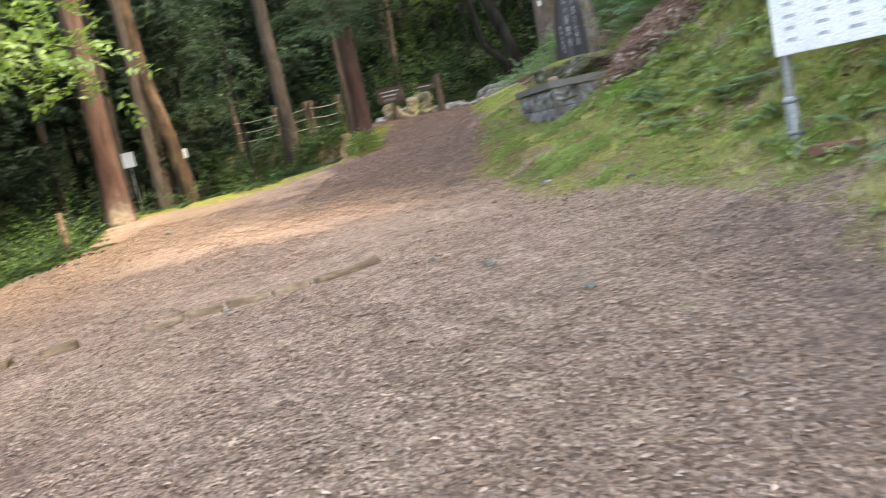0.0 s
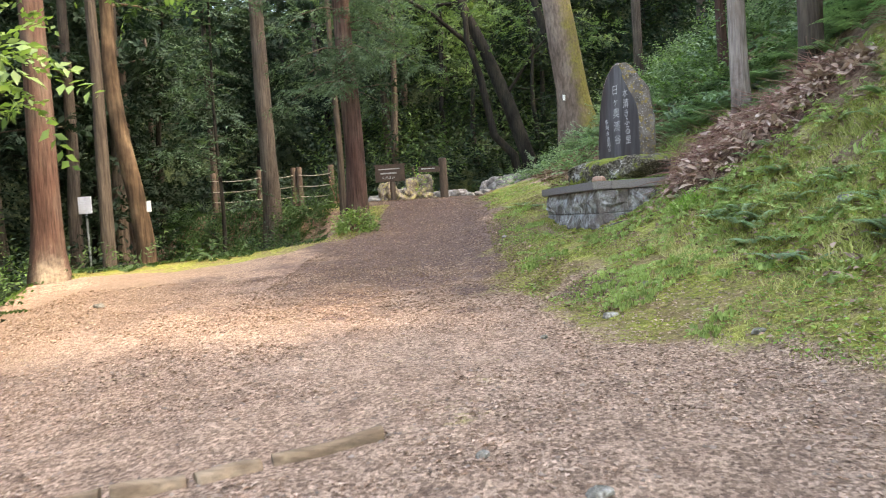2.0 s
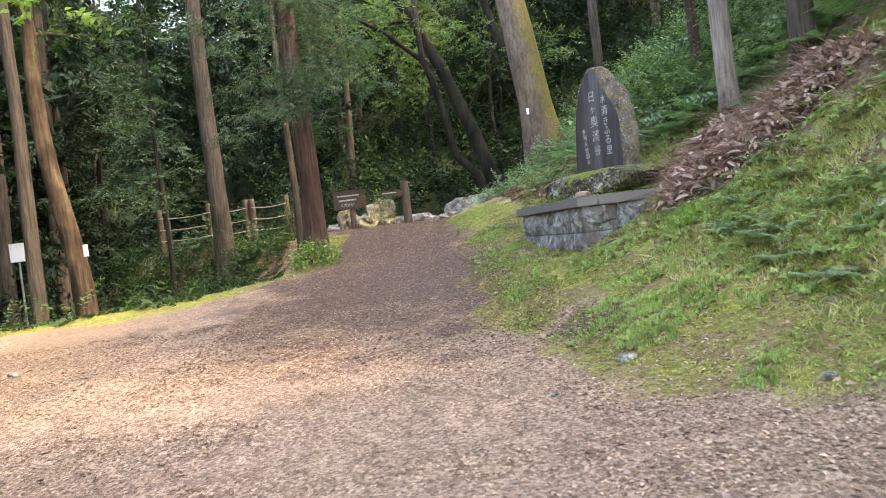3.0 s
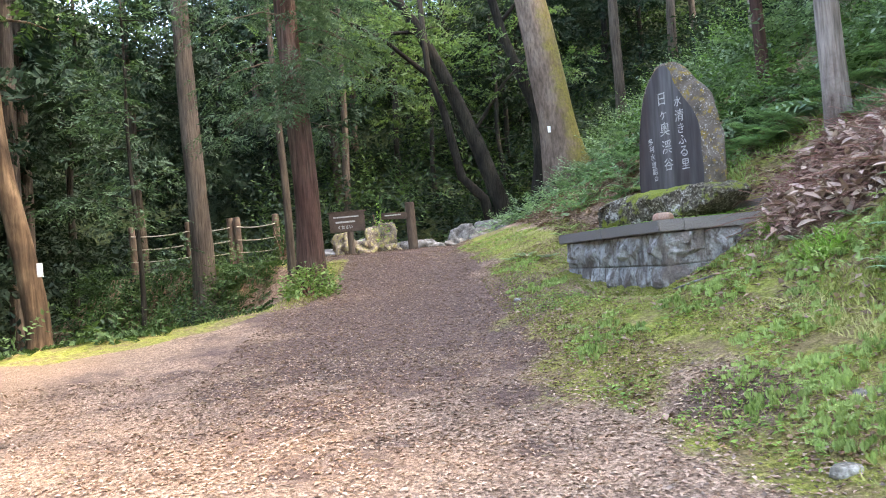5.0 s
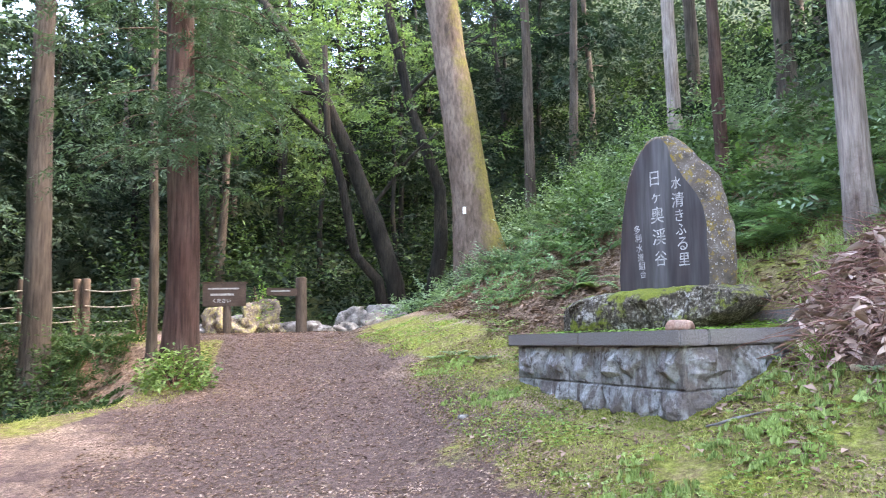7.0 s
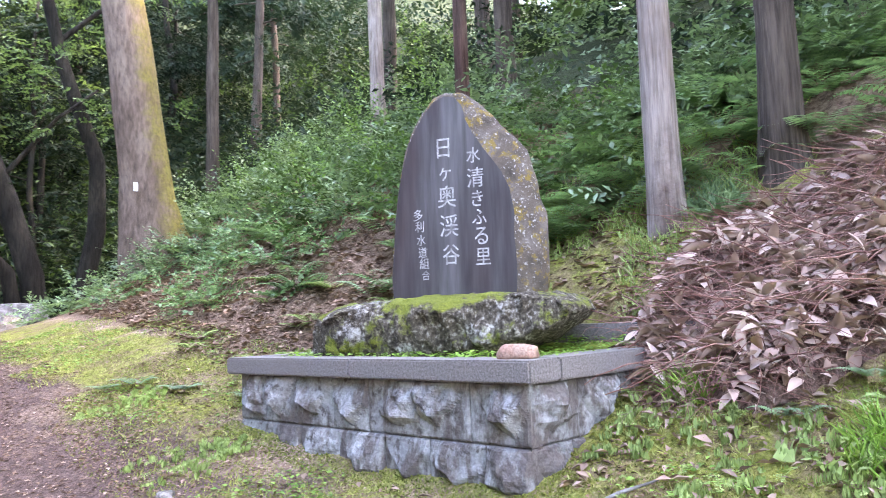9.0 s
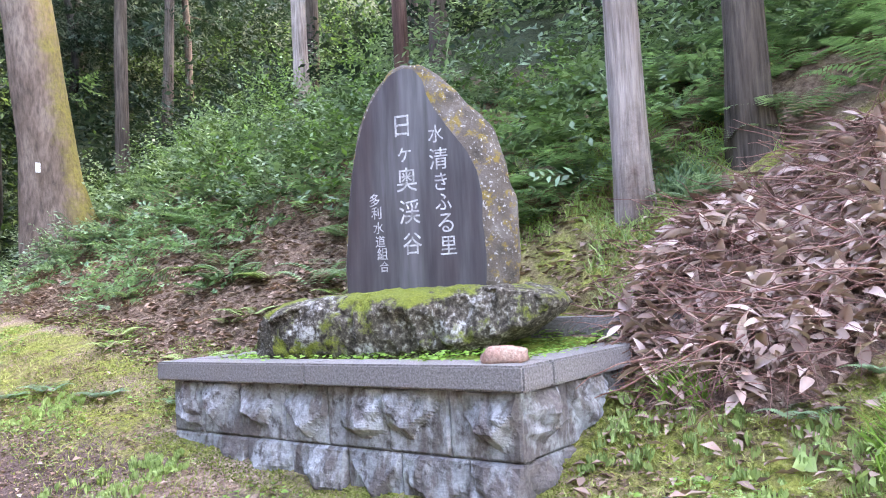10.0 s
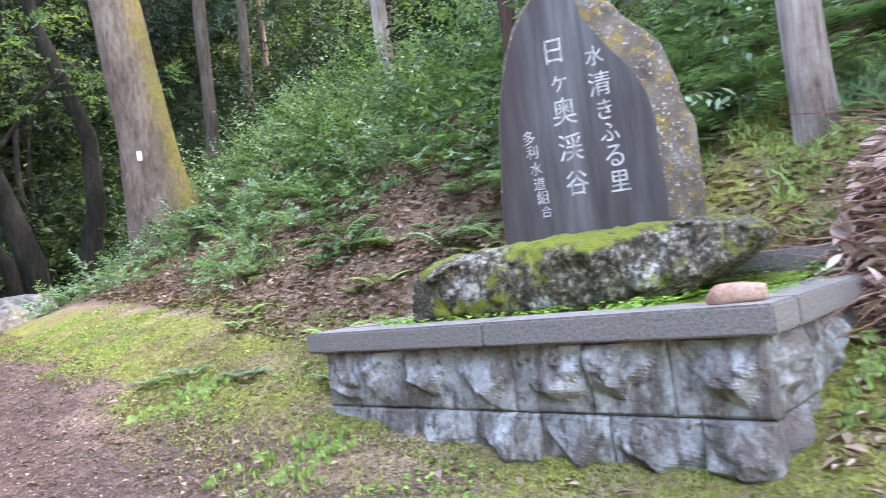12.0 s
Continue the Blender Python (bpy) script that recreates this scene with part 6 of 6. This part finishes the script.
def tag_plate(at, w, h, yaw, label):
    me = bpy.data.meshes.new("tree_tag")
    bm = shaped_block(w, 0.012, h, 0.003)
    bm.to_mesh(me)
    bm.free()
    me.materials.append(M_TAG)
    ob = new("tree_tag", me)
    ob.matrix_world = pose(*at, 0, 0, yaw)
    return tagged(ob, label, "tag")


tag_plate((3.42, 26.24, 5.0), 0.08, 0.17, 0, "white plastic tag fixed to the mossy trunk")
tag_plate((-8.0, 21.98, 2.4), 0.13, 0.28, -10, "white plastic tag fixed to the peeling trunk")

square = tagged(empty("white_notice", pose(-11.0, 24.8, float(ground_z(-11.0, 24.8)))), "small white notice panel on a thin post", "sign")
post_mesh("post", 0.03, 3.0, M_STEEL, square, (0, 0, 0))
ob = part("panel", shaped_block(0.4, 0.02, 0.5, 0.004), M_SIGN, square)
ob.matrix_local = pose(0, -0.045, 2.9)

stake = tagged(empty("wooden_stake", pose(-7.15, 13.0, float(ground_z(-7.15, 13.0)))), "weathered wooden stake at the ravine edge", "stake")
post_mesh("shaft", 0.065, 1.0, M_LOG, stake, (0, 0, -0.05), 9)
block = new("timber_block", bpy.data.meshes.new("timber_block"))
bm = shaped_block(1.1, 0.3, 0.3, 0.02, 0.01)
bm.to_mesh(block.data)
bm.free()
block.data.materials.append(M_LOG)
block.matrix_world = pose(-6.75, 7.75, float(ground_z(-6.75, 7.75)) + 0.13, 0, 0, 62)
tagged(block, "pale squared timber lying at the path edge", "timber")


# ---- worn timber edging across the path ----
def edging(points):
    thing = tagged(empty("timber_edging", pose(0, 0, 0)), "worn half-buried timber edging across the path", "edging")
    for (x0, y0), (x1, y1) in points:
        L = math.hypot(x1 - x0, y1 - y0)
        n = 8
        V, F = [], []
        for k in range(n + 1):
            t = k / n
            x, y = x0 + (x1 - x0) * t, y0 + (y1 - y0) * t
            nx, ny = -(y1 - y0) / L, (x1 - x0) / L
            w = 0.06 + 0.03 * noise.noise((x * 4, y * 4, 1))
            z = float(ground_z(x, y))
            rise = 0.05 + 0.04 * noise.noise((x * 3, y * 5, 4))
            for s, dz in ((-1.25, -0.06), (-1, rise), (0, rise + 0.012), (1, rise - 0.005), (1.25, -0.06)):
                V.append((x + nx * w * s, y + ny * w * s, z + dz))
        for k in range(n):
            for s in range(4):
                a = k * 5 + s
                F.append((a, a + 5, a + 6, a + 1))
        m = np_mesh("timber", V, F, [M_LOG])
        bm = bmesh.new()
        bm.from_mesh(m)
        bm.verts.ensure_lookup_table()
        bm.faces.new([bm.verts[i] for i in range(5)])
        bm.faces.new([bm.verts[n * 5 + i] for i in range(4, -1, -1)])
        bm.to_mesh(m)
        bm.free()
        child(new("timber", m), thing)
    return thing


edging([((-2.62, 5.85), (-2.3, 5.98)), ((-2.27, 6.02), (-1.98, 6.12)), ((-1.93, 6.12), (-1.6, 6.27)), ((-1.55, 6.28), (-1.25, 6.44)), ((-1.2, 6.5), (-0.62, 6.72)), ((-3.45, 5.66), (-3.15, 5.74)), ((-4.4, 5.56), (-3.7, 5.62))])

for k, (x, y, s) in enumerate([(1.36, 9.99, 0.09), (0.45, 5.75, 0.07), (-0.05, 6.3, 0.05), (1.1, 4.55, 0.06), (-5.3, 13.2, 0.1), (-6.2, 11.5, 0.07), (2.2, 8.4, 0.07), (0.6, 9.2, 0.05), (0.75, 16.6, 0.07), (3.9, 10.3, 0.11), (-1.9, 6.0, 0.04), (1.9, 10.7, 0.06)]):
    rock_thing("path_stone", (x, y, float(ground_z(x, y)) + s * 0.12), (s * 0.95, s * 0.7, s * 0.4), M_ROCK, "small half-buried stone in the path", "stone", k * 37, 50 + k, 0.3, 2, "path stones")

# fallen lichen-white branch below the plinth corner
pts = [(2.02, 14.1), (2.1, 14.03), (2.2, 13.99), (2.3, 13.93), (2.4, 13.88)]
ob = tube_object("fallen_branch", [tube([(x, y, float(ground_z(x, y)) + 0.04) for x, y in pts], [0.006, 0.011, 0.012, 0.009, 0.005], 7, 0.2, 3)], M_WHITE_ROCK)
tagged(ob, "pale lichen-covered branch fallen at the plinth foot", "branch")


# ---- the notice board by the path ----
def notice_board():
    x, y = 3.27, 6.5
    thing = tagged(empty("notice_board", pose(x, y, float(ground_z(x, y)), 0, 0, -28)), "white notice board with faded print on steel posts", "notice board")
    for px in (0.04, 1.75):
        post = part("post", bmesh.new(), M_STEEL, thing)
        V, F = tube([(0, 0, -0.3), (0, 0, 1.3), (0, 0, 2.4), (0, 0, 2.42)], [0.045, 0.045, 0.045, 0.03], 14)
        post.data = np_mesh("post", V, F, [M_STEEL], True)
        post.matrix_local = pose(px, 0.07, 0)
        V, F = tube([(0, 0, -0.05), (0, 0, 0.5), (0, 0, 0.52)], [0.068, 0.066, 0.05], 14)
        child(new("sleeve", np_mesh("sleeve", V, F, [M_STEEL], True)), thing, "dull grey post sleeve").matrix_local = pose(px, 0.07, 0)
        for z in (0.18, 0.46):
            V, F = tube([(0, 0, z), (0, 0, z + 0.01), (0, 0, z + 0.03), (0, 0, z + 0.04)], [0.07, 0.08, 0.08, 0.07], 14)
            child(new("band", np_mesh("band", V, F, [M_STEEL], True)), thing).matrix_local = pose(px, 0.07, 0)
    b = part("panel", shaped_block(1.85, 0.03, 1.15, 0.006), M_SIGN, thing)
    b.matrix_local = pose(0.9, 0, 0.88 + 0.575)
    rows = []
    r = random.Random(4)
    for c in range(7):
        for k in range(9):
            rows.append((0.12 + c * 0.25, 1.0 + k * 0.1, r.uniform(0.07, 0.13), 0.03))
    bars(thing, M_TEXT, rows, -0.017)
    return thing


notice_board()
slab = new("brown_slab", bpy.data.meshes.new("brown_slab"))
bm = shaped_block(0.46, 0.26, 0.07, 0.012, 0.006)
bm.to_mesh(slab.data)
bm.free()
slab.data.materials.append(M_RUST)
slab.matrix_world = pose(3.42, 5.9, float(ground_z(3.42, 5.9)) + 0.06, 0, 0, -25)
tagged(slab, "rusty brown slab lying on the mossy bank", "slab")
